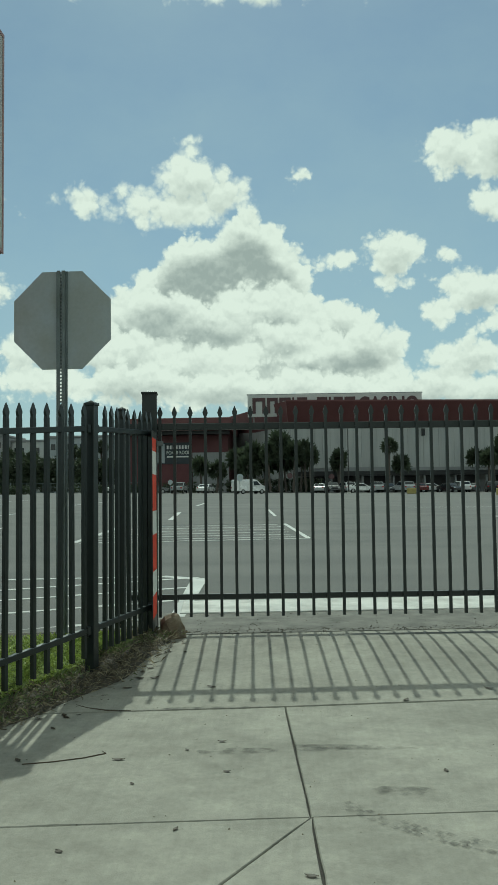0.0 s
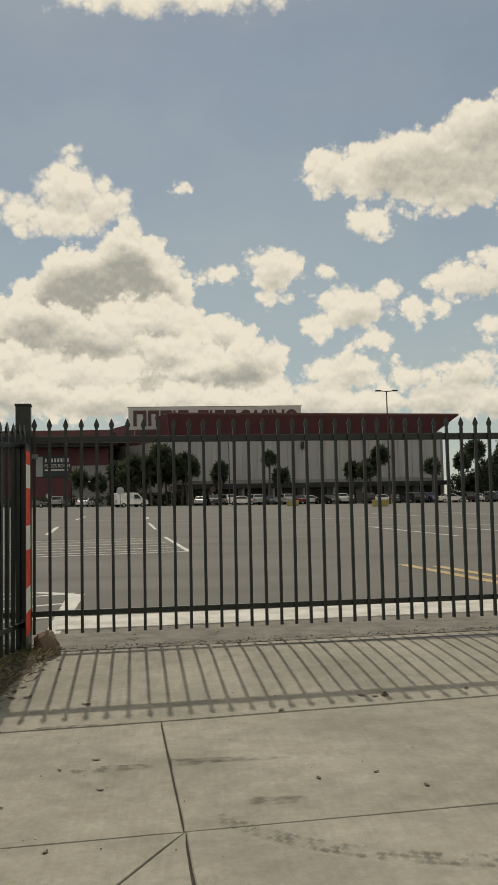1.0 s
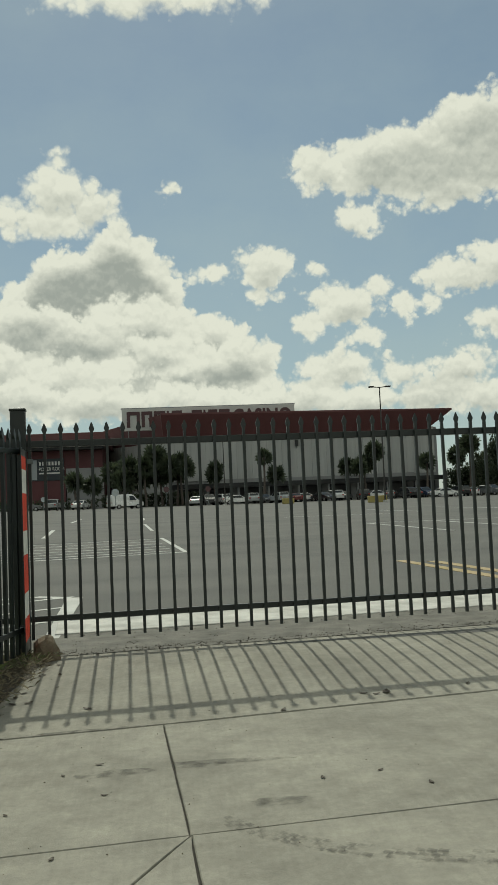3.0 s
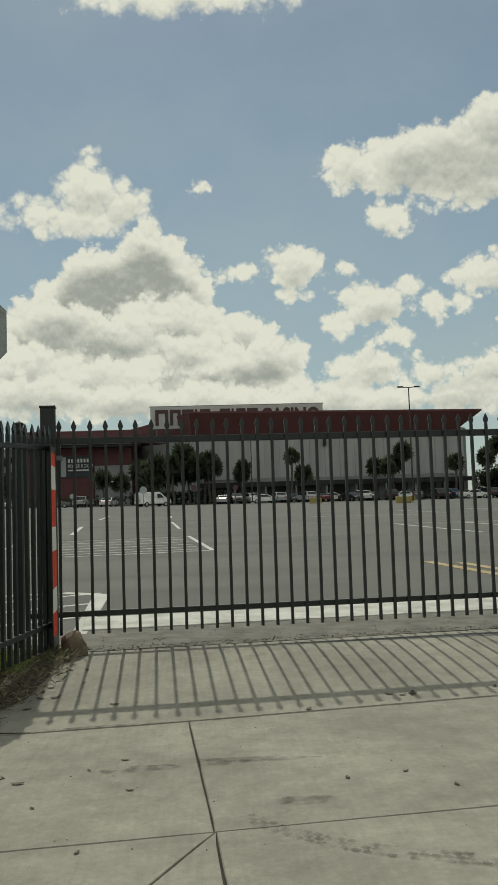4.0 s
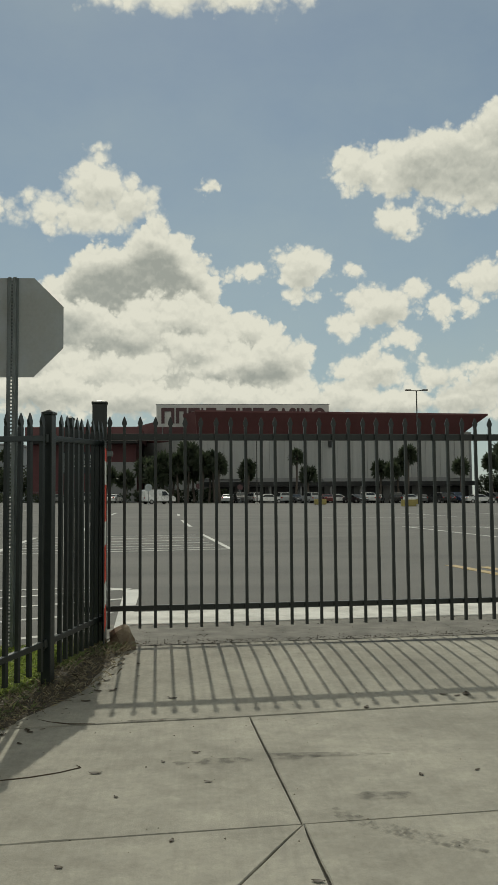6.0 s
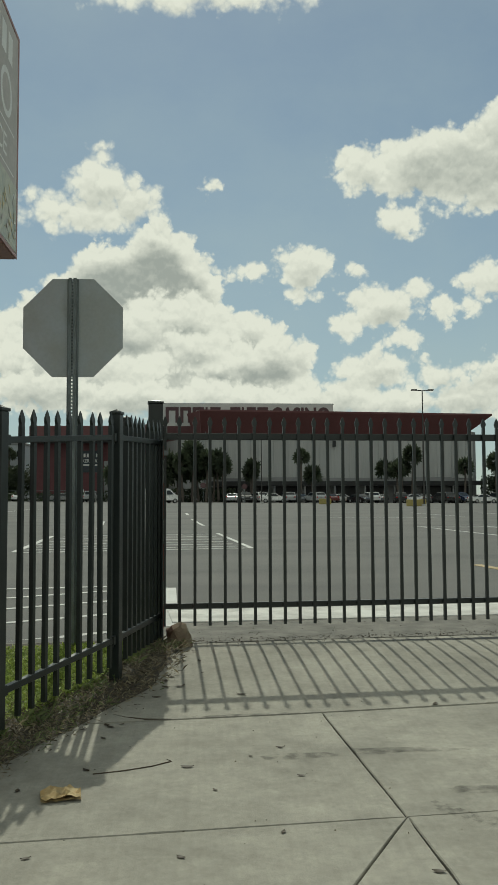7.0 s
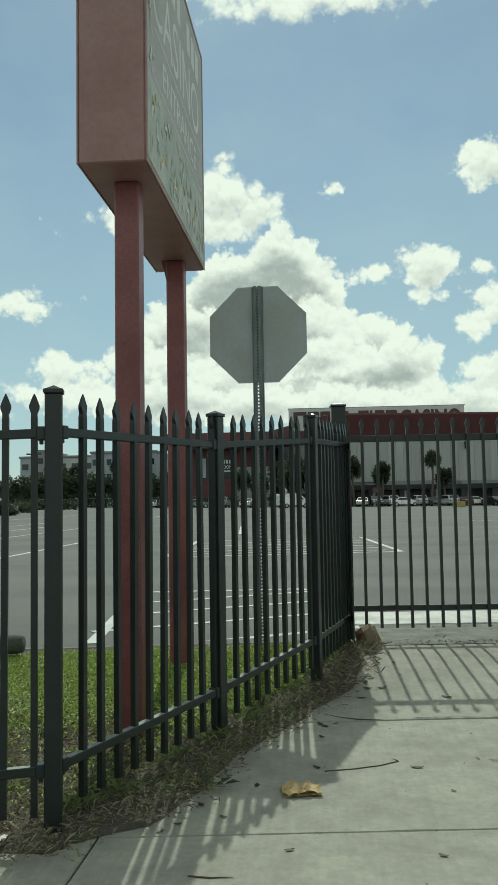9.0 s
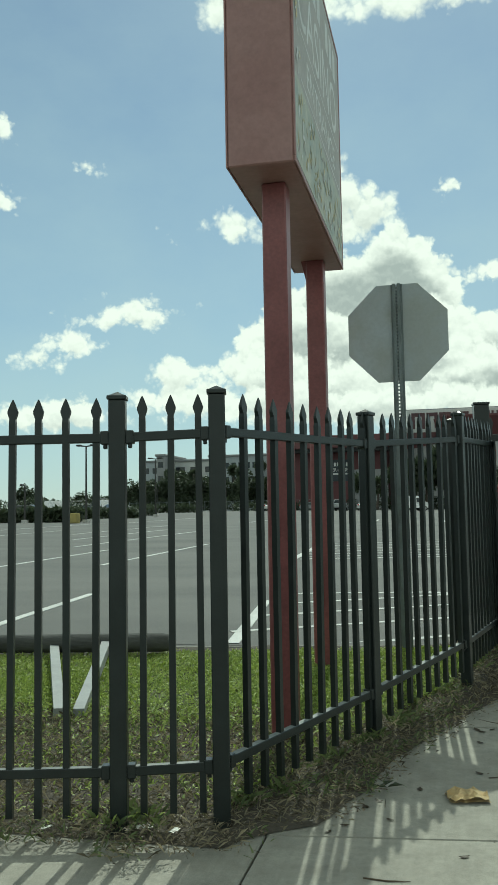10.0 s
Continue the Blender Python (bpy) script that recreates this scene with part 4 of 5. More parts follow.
# ---- small things on the ground nearby ----
def lump(size, seed, squash=(1, 1, 1), rough=0.25, cuts=3):
    bm = bmesh.new()
    bmesh.ops.create_icosphere(bm, subdivisions=cuts, radius=size)
    for v in bm.verts:
        d = v.co.normalized()
        k = 1 + rough * noise.noise(d * 1.6 + Vector((seed, 0, 0))) + rough * 0.4 * noise.noise(d * 5 + Vector((0, seed, 0)))
        v.co = Vector((d.x * squash[0], d.y * squash[1], d.z * squash[2])) * size * k
    return bm


rock = part("rock", lump(0.105, 3.1, (1, 0.9, 1.0), 0.55, 2), M["rock"], at=grounded(-0.955, 6.74, 0.075))
tagged(rock, "brown angular rock leaning at the foot of the gate post", "rock")

barrier = thing("log_barrier", pose(0, 0, 0), "dark weathered log rail with two leaning grey-white posts", "barrier")
log = tube(bmesh.new(), [(-3.53, 6.20, 0.275), (-3.58, 6.20, 0.277), (-5.4, 6.05, 0.25), (-8.2, 5.85, 0.22)], [0.062, 0.072, 0.072, 0.072], 14)
part("log", log, M["log"], barrier, "round dark weathered log", smooth=True)
part("post", tube(bmesh.new(), [(-3.69, 4.63, 0.085), (-4.42, 6.08, 0.23)], [0.047, 0.047], 4), M["pvc"], barrier, "leaning flat grey-white post")
part("post", tube(bmesh.new(), [(-3.57, 4.64, 0.085), (-4.00, 6.10, 0.26)], [0.047, 0.047], 4), M["pvc"], barrier, "leaning flat grey-white post")
part("post", tube(bmesh.new(), [(-6.9, 5.94, 0.0), (-6.9, 5.94, 0.2)], [0.05, 0.05], 6), M["pvc"], barrier)

bag = bmesh.new()
for layer in range(2):
    rows = []
    for k in range(9):
        rows.append([])
        for j in range(7):
            u, v = k / 8 - 0.5, j / 6 - 0.5
            fold = 0.02 * abs(noise.noise((u * 5 + layer * 3, v * 5, 1))) + 0.02 * abs(noise.noise((u * 11, v * 11, layer)))
            arch = 0.018 * max(0, 1 - (2 * u) ** 2) * max(0, 1 - (2 * v) ** 2) * (1 if layer else 0.15)
            rows[-1].append(bag.verts.new((u * 0.17 + 0.02 * noise.noise((v * 6, layer, 2)), v * 0.125 + 0.02 * noise.noise((u * 6, 5, layer)), 0.004 + arch + fold * (0.4 + layer))))
    for a, b in zip(rows, rows[1:]):
        for j in range(6):
            bag.faces.new((a[j], a[j + 1], b[j + 1], b[j]))
tagged(part("paper_bag", bag, M["paper"], at=grounded(-1.36, 3.73, 0.0, 12)), "crumpled flattened brown paper bag on the pavement", "paper bag")


def twig(points, r, label="thin curved dry twig lying on the concrete"):
    pts = [(x, y, G(x, y) + r) for x, y in points]
    return tagged(part("twig", tube(bmesh.new(), pts, [r] * (len(pts) - 1) + [r * 0.4], 6), M["twig"]), label, "twig", "twigs on the pavement")


twig([(-1.28, 5.10), (-1.20, 5.04), (-1.08, 4.99), (-0.93, 4.98)], 0.004)
twig([(-1.26, 4.03), (-1.12, 4.07), (-0.99, 4.13), (-0.90, 4.20), (-0.93, 4.24)], 0.0028)
twig([(-1.69, 4.70), (-1.61, 4.62), (-1.52, 4.58)], 0.006, "short pale broken stick beside the fence")
twig([(-1.72, 2.86), (-1.64, 2.85), (-1.56, 2.86)], 0.003)


def leaf(x, y, size, turn):
    bm = bmesh.new()
    n = 6
    a = [bm.verts.new((size * (k / n - 0.5), size * 0.28 * math.sin(math.pi * k / n), 0.003 + 0.09 * size * (2 * abs(k / n - 0.5)) ** 2)) for k in range(n + 1)]
    c = [bm.verts.new((size * (k / n - 0.5), 0, 0.002 + 0.05 * size * (2 * abs(k / n - 0.5)) ** 2)) for k in range(n + 1)]
    b = [bm.verts.new((size * (k / n - 0.5), -size * 0.28 * math.sin(math.pi * k / n), 0.003 + 0.07 * size * (2 * abs(k / n - 0.5)) ** 2)) for k in range(n + 1)]
    for k in range(n):
        bm.faces.new((a[k], a[k + 1], c[k + 1], c[k])), bm.faces.new((c[k], c[k + 1], b[k + 1], b[k]))
    bmesh.ops.remove_doubles(bm, verts=bm.verts, dist=0.0005)
    tagged(part("leaf", bm, M["leaf"], at=grounded(x, y, 0.001, turn)), "curled dry brown leaf lying on the concrete", "leaf", "fallen leaves on the pavement")


for x, y, size in ((-0.29, 3.95, 0.04), (-0.82, 4.11, 0.065), (0.98, 4.03, 0.035), (0.67, 5.21, 0.06), (-0.51, 5.46, 0.07), (-1.30, 4.09, 0.05), (-0.35, 4.40, 0.045), (0.70, 3.98, 0.04),
                   (1.16, 3.82, 0.04), (1.57, 5.03, 0.06), (-0.51, 4.26, 0.03), (-1.38, 3.10, 0.04), (-0.69, 3.78, 0.03), (-0.43, 3.29, 0.035), (-0.82, 3.08, 0.04), (0.08, 2.91, 0.05), (1.9, 5.5, 0.05), (-0.9, 5.65, 0.07), (1.20, 5.43, 0.06), (1.35, 5.43, 0.09), (1.28, 5.40, 0.05)):
    leaf(x, y, size, random.uniform(0, 360))
for _ in range(26):
    y = random.uniform(3.2, 6.6)
    leaf(verge_edge(y) + abs(random.gauss(0, 0.12)), y, random.uniform(0.03, 0.06), random.uniform(0, 360))


def sprig(x, y, size, turn):
    """A broken green sprig: a stem with drooping pairs of leaves."""
    t = thing("sprig", grounded(x, y, 0.002, turn), "small dark green fallen sprig on the pavement edge", "sprig")
    part("stem", tube(bmesh.new(), [(-size, 0, 0.008), (0, 0.01, 0.02), (size, 0, 0.012)], [0.004, 0.004, 0.002], 5), M["twig"], t)
    r = random.Random(4)
    for k in range(9):
        bm = bmesh.new()
        q, w = r.uniform(0.05, 0.085), r.uniform(0.013, 0.022)
        ring = [bm.verts.new(p) for p in ((0, 0, 0), (q * 0.4, w, 0.012), (q, 0, -0.004), (q * 0.4, -w, 0.012))]
        bm.faces.new(ring[:3]), bm.faces.new((ring[0], ring[2], ring[3]))
        part("leaf", bm, M["hedge"], t, at=pose(-size + 2 * size * k / 8, 0, 0.022, 0, r.uniform(-35, -5), r.uniform(20, 80) * (1 if k % 2 else -1)))


sprig(-1.80, 3.74, 0.10, 12)


def crumple(x, y, size, turn, label):
    bm = bmesh.new()
    bmesh.ops.create_grid(bm, x_segments=6, y_segments=5, size=size)
    for v in bm.verts:
        v.co.y *= 0.5
        v.co.z = 0.006 + 0.4 * size * abs(noise.noise((v.co.x * 22, v.co.y * 22, x)))
    tagged(part("paper_scrap", bm, M["tape_white"], at=grounded(x, y, 0.03, turn)), label, "litter", "scraps under the fence")


crumple(-2.60, 3.09, 0.040, 20, "small crumpled pale paper scrap in the dry grass")
crumple(-2.47, 3.07, 0.030, 80, "small crumpled pale paper scrap in the dry grass")
crumple(-2.98, 3.02, 0.022, 50, "small crumpled pale paper scrap in the dry grass")


def smudge(x, y, a, b, turn, label):
    bm = bmesh.new()
    ring = [bm.verts.new((a * math.cos(t) * (1 + 0.25 * noise.noise((math.cos(t) * 2, math.sin(t) * 2, x))), b * math.sin(t) * (1 + 0.25 * noise.noise((math.cos(t) * 2, 7, y))), 0)) for t in (2 * math.pi * k / 28 for k in range(28))]
    bm.faces.new(ring)
    tagged(part("tyre_smear", bm, M["smear"], at=grounded(x, y, 0.003, turn)), label, "stain", "tyre marks on the pavement")


smudge(0.47, 3.72, 0.13, 0.055, 0, "dark rubbed rubber smear on the concrete")
smudge(0.30, 4.32, 0.30, 0.035, -4, "faint grey scuff on the concrete")
smudge(1.35, 4.75, 0.25, 0.04, -8, "faint grey scuff on the concrete")
smudge(0.15, 4.28, 0.12, 0.03, 5, "faint grey scuff on the concrete")
smudge(-0.52, 5.04, 0.42, 0.035, 6, "dark damp stain along a joint")
smudge(1.55, 5.15, 0.3, 0.03, 6, "faint grey scuff on the concrete")
smudge(-0.25, 4.25, 0.2, 0.05, 5, "faint grey scuff on the concrete")


def scrape(points, width, label):
    """A thin curved rubber mark through points."""
    bm = bmesh.new()
    rows = []
    for k, (x, y) in enumerate(points):
        w = width * (0.5 if k in (0, len(points) - 1) else 1.0)
        rows.append([bm.verts.new((x, y + d, G(x, y + d) + 0.003)) for d in (-w, w)])
    for a, b in zip(rows, rows[1:]):
        bm.faces.new((a[0], b[0], b[1], a[1]))
    tagged(part("tyre_scrape", bm, M["smear"]), label, "stain", "tyre marks on the pavement")


scrape([(1.37, 4.79), (1.45, 4.70), (1.53, 4.64), (1.63, 4.59), (1.80, 4.55)], 0.028, "curved dark rubber scrape on the concrete")
scrape([(1.50, 4.88), (1.62, 4.79), (1.72, 4.73), (1.90, 4.66)], 0.022, "curved dark rubber scrape on the concrete")
print_bm = bmesh.new()
print_bm.faces.new([print_bm.verts.new((dx, dy, 0)) for dx, dy in ((0, 0), (0.036, -0.008), (0.042, 0.02), (0.006, 0.028))])
tread = mesh_of(print_bm, "tread_print", M["smear"])
marks = thing("tyre_track", pose(0, 0, 0), "curved rows of faint tyre tread prints on the concrete", "stain", "tyre marks on the pavement")
for row in range(3):
    for k in range(34):
        t = k / 33
        x, y = 0.22 + 1.3 * t, 3.50 - 0.62 * (1 - math.exp(-2.6 * t)) + 0.04 * row
        if random.random() < 0.9:
            part("tread_print", tread, None, marks, at=grounded(x, y, 0.0035, -45 * math.exp(-2.2 * t) - 8))

# ---- the large hall across the lot ----
HX, HY = -1.3, 156.0
hall_at = pose(HX, HY, 0, 0, 0, 5.3)
hall = thing("event_hall", hall_at, "long white ribbed hall with a wide maroon overhanging fascia", "building")
HL, BASE = 51.0, 0.9
part("body", boxed(0, HL, 0.4, 40, BASE, 14.2), M["grey_wall"], hall)
panel = mesh_of(boxed(-0.685, 0.685, -0.12, 0.0, 0, 8.7, bevel=0.03), "wall_panel", M["white_wall"])
k = 0
while 0.7 + 1.4 * k < HL:
    part("wall_panel", panel, None, hall, at=pose(0.7 + 1.4 * k, 0.3, 5.6))
    k += 1
fascia = bmesh.new()
lowf = [(-0.5, 0.1), (HL - 2.4, 0.1), (HL - 2.4, 40), (-0.5, 40)]
topf = [(-1.0, -2.2), (HL + 2.3, -2.2), (HL + 2.3, 42), (-1.0, 42)]
a = [fascia.verts.new((x, y, 13.45)) for x, y in lowf]
b = [fascia.verts.new((x, y, 17.45 - 0.006 * x)) for x, y in topf]
c = [fascia.verts.new((x, y, 17.75 - 0.006 * x)) for x, y in topf]
for lo, hi in ((a, b), (b, c)):
    for k in range(4):
        fascia.faces.new((lo[k], lo[(k + 1) % 4], hi[(k + 1) % 4], hi[k]))
fascia.faces.new(a), fascia.faces.new(c)
part("fascia", fascia, M["maroon"], hall, "wide maroon fascia leaning outwards")
part("canopy", boxed(0.5, HL - 0.5, -3.2, 0.15, 4.4, 4.9, bevel=0.05), M["grey_wall"], hall, "thin flat grey canopy")
part("canopy_edge", boxed(0.4, HL - 0.4, -3.4, -3.2, 4.2, 5.0), M["dark"], hall)
for x0, x1, h in ((7.0, 17.5, 0.8), (22.0, 31.0, 0.7), (36, 45, 0.8)):
    part("parapet", boxed(x0, x1, -2.9, -1.4, 4.91, 4.91 + h, bevel=0.04), M["grey_wall"], hall)
for k in range(9):
    part("door_recess", boxed(2 + 5.5 * k, 6.2 + 5.5 * k, 0.30, 0.42, 1.2, 4.2), M["dark"], hall, "dark glazed entrance bay")
for k in range(10):
    part("column", boxed(1.0 + 5.5 * k, 1.3 + 5.5 * k, -3.1, -2.8, BASE, 4.3), M["grey_wall"], hall)
part("floodlight", boxed(23.5, 24.0, -0.5, 0.1, 11.3, 12.6), M["dark"], hall)

wing = thing("side_wing", pose(HX, HY, 0), "white wall and maroon roof edge of the hall slanting back", "building")
bm = bmesh.new()
def slant(x0, y0, x1, y1, z0, z1, t0=0.0, t1=0.0):
    q = [(x0, y0, z0), (x1, y1, z0), (x1 + t1, y1 - 0.5, z1), (x0 + t0, y0 - 1.5, z1)]
    f = [bm.verts.new(p) for p in q]
    g = [bm.verts.new((p[0], p[1] + 1.5, p[2])) for p in q]
    bm.faces.new(f), bm.faces.new(g)
    for k in range(4):
        bm.faces.new((f[k], f[(k + 1) % 4], g[(k + 1) % 4], g[k]))
slant(-14.6, 36, 0.2, 0.3, 0.9, 14.0, 0, 0)
part("wall", bm, M["white_wall"], wing)
bm = bmesh.new()
slant(-14.8, 35.6, 0.0, -0.2, 13.4, 17.65, -0.8, -1.0)
part("fascia", bm, M["maroon"], wing)

red = thing("card_room_wing", pose(0, 0, 0), "low red and maroon wing with a dark banner", "building")
part("wall", boxed(-33, -13.5, 166, 190, 0.8, 14.0), M["red_wall"], red)
part("roof_edge", boxed(-33.5, -12.5, 162, 191, 13.2, 15.6, bevel=0.1), M["maroon"], red, "maroon roof edge")
part("soffit", boxed(-33, -13, 163, 166, 12.6, 13.2), M["dark"], red)
part("lower_wall", boxed(-33, -20.3, 164.6, 166, 3.0, 7.0), M["red_wall"], red)
part("grey_base", boxed(-33, -20.3, 164.8, 165.9, 0.8, 3.0), M["grey_wall"], red)
part("grey_wall", boxed(-20.2, -13.3, 165.2, 166.2, 0.8, 9.2), M["grey_wall"], red)
banner = part("banner", boxed(-27.2, -20.6, 165.7, 165.98, 7.1, 11.2), M["poster"], red, "dark blue banner with white writing")
upright = pose(0, 0, 0, 90)
words("POKER ROOM", 0.95, 0.02, M["lettering"], banner, Matrix.Translation((-22.9, 165.68, 8.95)) @ upright, 0.78)
for k in range(8):
    part("letter_block", boxed(-25.2 + 0.58 * k, -24.85 + 0.58 * k, 165.66, 165.7, 9.95, 10.65), M["lettering"], banner)
part("text_line", boxed(-25.2, -20.9, 165.66, 165.7, 8.35, 8.62), M["lettering"], banner)
part("picture", boxed(-27.1, -25.6, 165.66, 165.7, 7.3, 11.0), M["pale_wall"], banner)
for k in range(4):
    part("door_recess", boxed(-32 + 2.9 * k, -30.2 + 2.9 * k, 164.5, 164.62, 1.3, 3.0), M["dark"], red)

roof_sign = thing("roof_sign", pose(-9.3, 160.5, 0, 0, 0, 1.2), "long white roof sign with maroon block letters", "sign")
part("board", boxed(0, 32.0, 0, 0.5, 15.4, 19.45, bevel=0.04), M["board"], roof_sign)
part("frame", boxed(-0.15, 32.15, 0.1, 0.6, 19.45, 19.62), M["grey_wall"], roof_sign)
x = 0.9
for w in (2.4, 2.0, 2.1, 0.6, 1.9, None, 1.9, 0.6, 1.7, 2.0):
    if w:
        bm = boxed(x, x + min(0.6, 0.3 * w + 0.2), -0.12, -0.01, 16.0, 18.9)
        if w > 1:
            box(bm, x + w - 0.6, x + w, -0.12, -0.01, 16.0, 18.9)
            box(bm, x + 0.6, x + w - 0.6, -0.12, -0.01, 18.25, 18.9)
        part("letter_block", bm, M["sign_red"], roof_sign)
        x += w + 0.28
    else:
        x += 1.5
words("CASINO", 4.0, 0.06, M["sign_red"], roof_sign, Matrix.Translation((25.9, -0.08, 16.0)) @ upright, 0.75, 0.13)
for x in (1, 8, 16, 24, 31):
    part("strut", boxed(x, x + 0.15, 0.5, 2.5, 14.2, 17.5), M["grey_wall"], roof_sign)

# ---- far buildings and trees ----
def block(name, x0, x1, y0, y1, top, label, mat, floors, bays):
    b = thing(name, pose((x0 + x1) / 2, y0, 0), label, "building")
    w = (x1 - x0) / 2
    part("wall", boxed(-w, w, 0, y1 - y0, 0.5, top), M[mat], b)
    part("roof", boxed(-w - 0.3, w + 0.3, -0.3, y1 - y0, top, top + 0.5, bevel=0.08), M["grey_wall"], b)
    pane = mesh_of(boxed(-w / bays * 0.62, w / bays * 0.62, -0.06, 0.02, 0, 1.3), "window", M["glass"])
    for i in range(floors):
        for j in range(bays):
            part("window", pane, None, b, at=pose(-w + 2 * w * (j + 0.5) / bays, -0.01, top - 2.6 - 3.2 * i))
    return b


block("office_building", -72, -67.3, 192, 205, 13.4, "pale grey office block beyond the lot", "pale_wall", 3, 2)
block("office_building", -67.2, -65.3, 189, 205, 14.6, "narrow dark grey stair tower beyond the lot", "grey_wall", 3, 1)
block("office_building", -65.2, -54.5, 195, 212, 13.6, "white low warehouse beyond the lot", "board", 1, 3)
block("office_building", -54.4, -40, 188, 210, 13.9, "grey glazed office block beyond the lot", "pale_wall", 3, 9)
block("office_building", -86, -80.5, 178, 186, 4.2, "low white shed beyond the lot", "board", 1, 1)
block("office_building", -76.5, -73.5, 176, 182, 4.6, "low blue-grey shed beyond the lot", "pale_wall", 1, 1)
block("office_building", -73, -68, 178, 186, 4.4, "low white shed beyond the lot", "board", 1, 2)


def fan_crown(seed, radius, count):
    r = random.Random(seed)
    bm = bmesh.new()
    for _ in range(count):
        z = r.uniform(-0.65, 1.0)
        a = r.uniform(0, 2 * math.pi)
        d = Vector((math.cos(a) * math.sqrt(max(0, 1 - z * z)), math.sin(a) * math.sqrt(max(0, 1 - z * z)), z))
        u = d.orthogonal().normalized()
        v = d.cross(u)
        stalk = d * radius * r.uniform(0.25, 0.45)
        L = radius * r.uniform(0.5, 0.75)
        spin = r.uniform(0, math.pi)
        e = u * math.cos(spin) + v * math.sin(spin)
        o = bm.verts.new(stalk)
        fan = []
        for k in range(9):
            t = -1.15 + 2.3 * k / 8
            tip = stalk + (d * math.cos(t) + e * math.sin(t)) * L * (1 if k % 2 == 0 else 0.55) + Vector((0, 0, -0.25 * L * abs(t)))
            fan.append(bm.verts.new(tip))
        for p, q in zip(fan, fan[1:]):
            bm.faces.new((o, p, q))
        s = e * 0.02
        w = [bm.verts.new(p) for p in (-s, s, stalk + s, stalk - s)]
        bm.faces.new(w)
    return mesh_of(bm, "crown", M["palm"])


crowns = [fan_crown(k, 1.95, 80) for k in range(3)]
trunks = []
for k in range(2):
    bend = 0.25 * (1 if k else -1)
    trunks.append(mesh_of(tube(bmesh.new(), [(bend * math.sin(t * 2.2), 0, t) for t in spaced(0, 1, 6)], [0.24, 0.2, 0.18, 0.17, 0.17, 0.18, 0.2], 8), "trunk", M["bark"]))


def palm(x, y, top, size=1.0, k=0):
    z = G(x, y)
    t = thing("palm_tree", pose(x, y, z), "slender dark fan palm standing before the hall", "palm tree", "palms before the hall")
    part("trunk", trunks[k % 2], None, t, at=Matrix.Diagonal((1, 1, top - z, 1)))
    c = part("crown", crowns[k % 3], None, t, at=pose(0.25 * math.sin(2.2) * (1 if k % 2 else -1), 0, top - z, 0, 0, 77 * k) @ Matrix.Diagonal((size, size, size * 1.1, 1)))
    return t


for k, (x, top, size) in enumerate(((-16.3, 6.0, 1.0), (-14.0, 5.4, 1.0), (-10.2, 7.4, 1.2), (-8.8, 6.0, 1.2), (-7.4, 8.2, 1.1), (-6.0, 6.6, 1.2), (-4.8, 8.0, 1.1), (-3.4, 10.0, 1.15), (-2.2, 6.6, 1.1), (-1.0, 8.2, 1.15), (1.2, 8.4, 1.15), (0.2, 7.0, 1.0), (2.1, 7.6, 0.9),
                                    (6.7, 7.3, 0.85), (6.9, 6.4, 0.85), (14.8, 9.0, 0.8), (17.3, 5.9, 0.95), (29.6, 7.0, 0.95), (31.6, 6.6, 0.9), (34.1, 9.4, 1.0), (33.0, 7.4, 0.95), (42.8, 7.2, 0.9), (49.0, 8.0, 1.0), (51.4, 10.2, 1.1))):
    palm(x, 146.5 + 1.4 * (k % 3), top, size, k)
for k, (x, top) in enumerate(((-61.5, 10.2), (-59.6, 9.9), (-56.2, 9.6), (-47.6, 10.6), (-45.5, 10.2), (-41.8, 11.6))):
    palm(x, 181 + (k % 2) * 3, top, 0.8, k + 1)


def leafy(seed, w, d, h, n, size):
    """A crown of many small leaf clumps round several uneven lobes."""
    r = np.random.default_rng(seed)
    lobes = [(r.uniform(-w, w) * 0.65, r.uniform(-d, d) * 0.5, h * r.uniform(0.35, 0.85), r.uniform(0.3, 0.5)) for _ in range(9)]
    tris = []
    for _ in range(n):
        lx, ly, lz, s = lobes[r.integers(len(lobes))]
        v = r.normal(size=3)
        v /= np.linalg.norm(v)
        p = np.array((lx, ly, lz)) + v * np.array((w, d, h)) * s * r.uniform(0.7, 1.05)
        p[2] = max(p[2], 0.1)
        a, b = r.normal(size=3), r.normal(size=3)
        a *= size / np.linalg.norm(a)
        b *= size / np.linalg.norm(b)
        tris.append((p - a, p + a, p + b))
    me = bpy.data.meshes.new("crown")
    v = np.array(tris).reshape(-1, 3)
    me.from_pydata(v.tolist(), [], np.arange(len(v)).reshape(-1, 3).tolist())
    me.materials.append(M["hedge"])
    return me


leafies = [leafy(k, 3.4, 2.6, 6.2, 2600, 0.34) for k in range(3)]
limb = bmesh.new()
tube(limb, [(0, 0, -0.2), (0.1, 0, 1.6), (0.05, 0.1, 3.2)], [0.28, 0.2, 0.12], 8)
for dx, dy in ((1.3, 0.3), (-1.2, 0.5), (0.4, -1.1)):
    tube(limb, [(0.08, 0, 1.5), (dx * 0.6, dy * 0.6, 2.6), (dx, dy, 3.8)], [0.13, 0.09, 0.04], 6)
limb = mesh_of(limb, "trunk", M["bark"])


def tree(x, y, sx, sz, k):
    t = thing("tree", pose(x, y, G(x, y), 0, 0, 53 * k) @ Matrix.Diagonal((sx, sx, sz, 1)), "dark green bushy tree at the edge of the lot", "tree", "trees round the lot")
    part("trunk", limb, None, t)
    part("crown", leafies[k % 3], None, t)


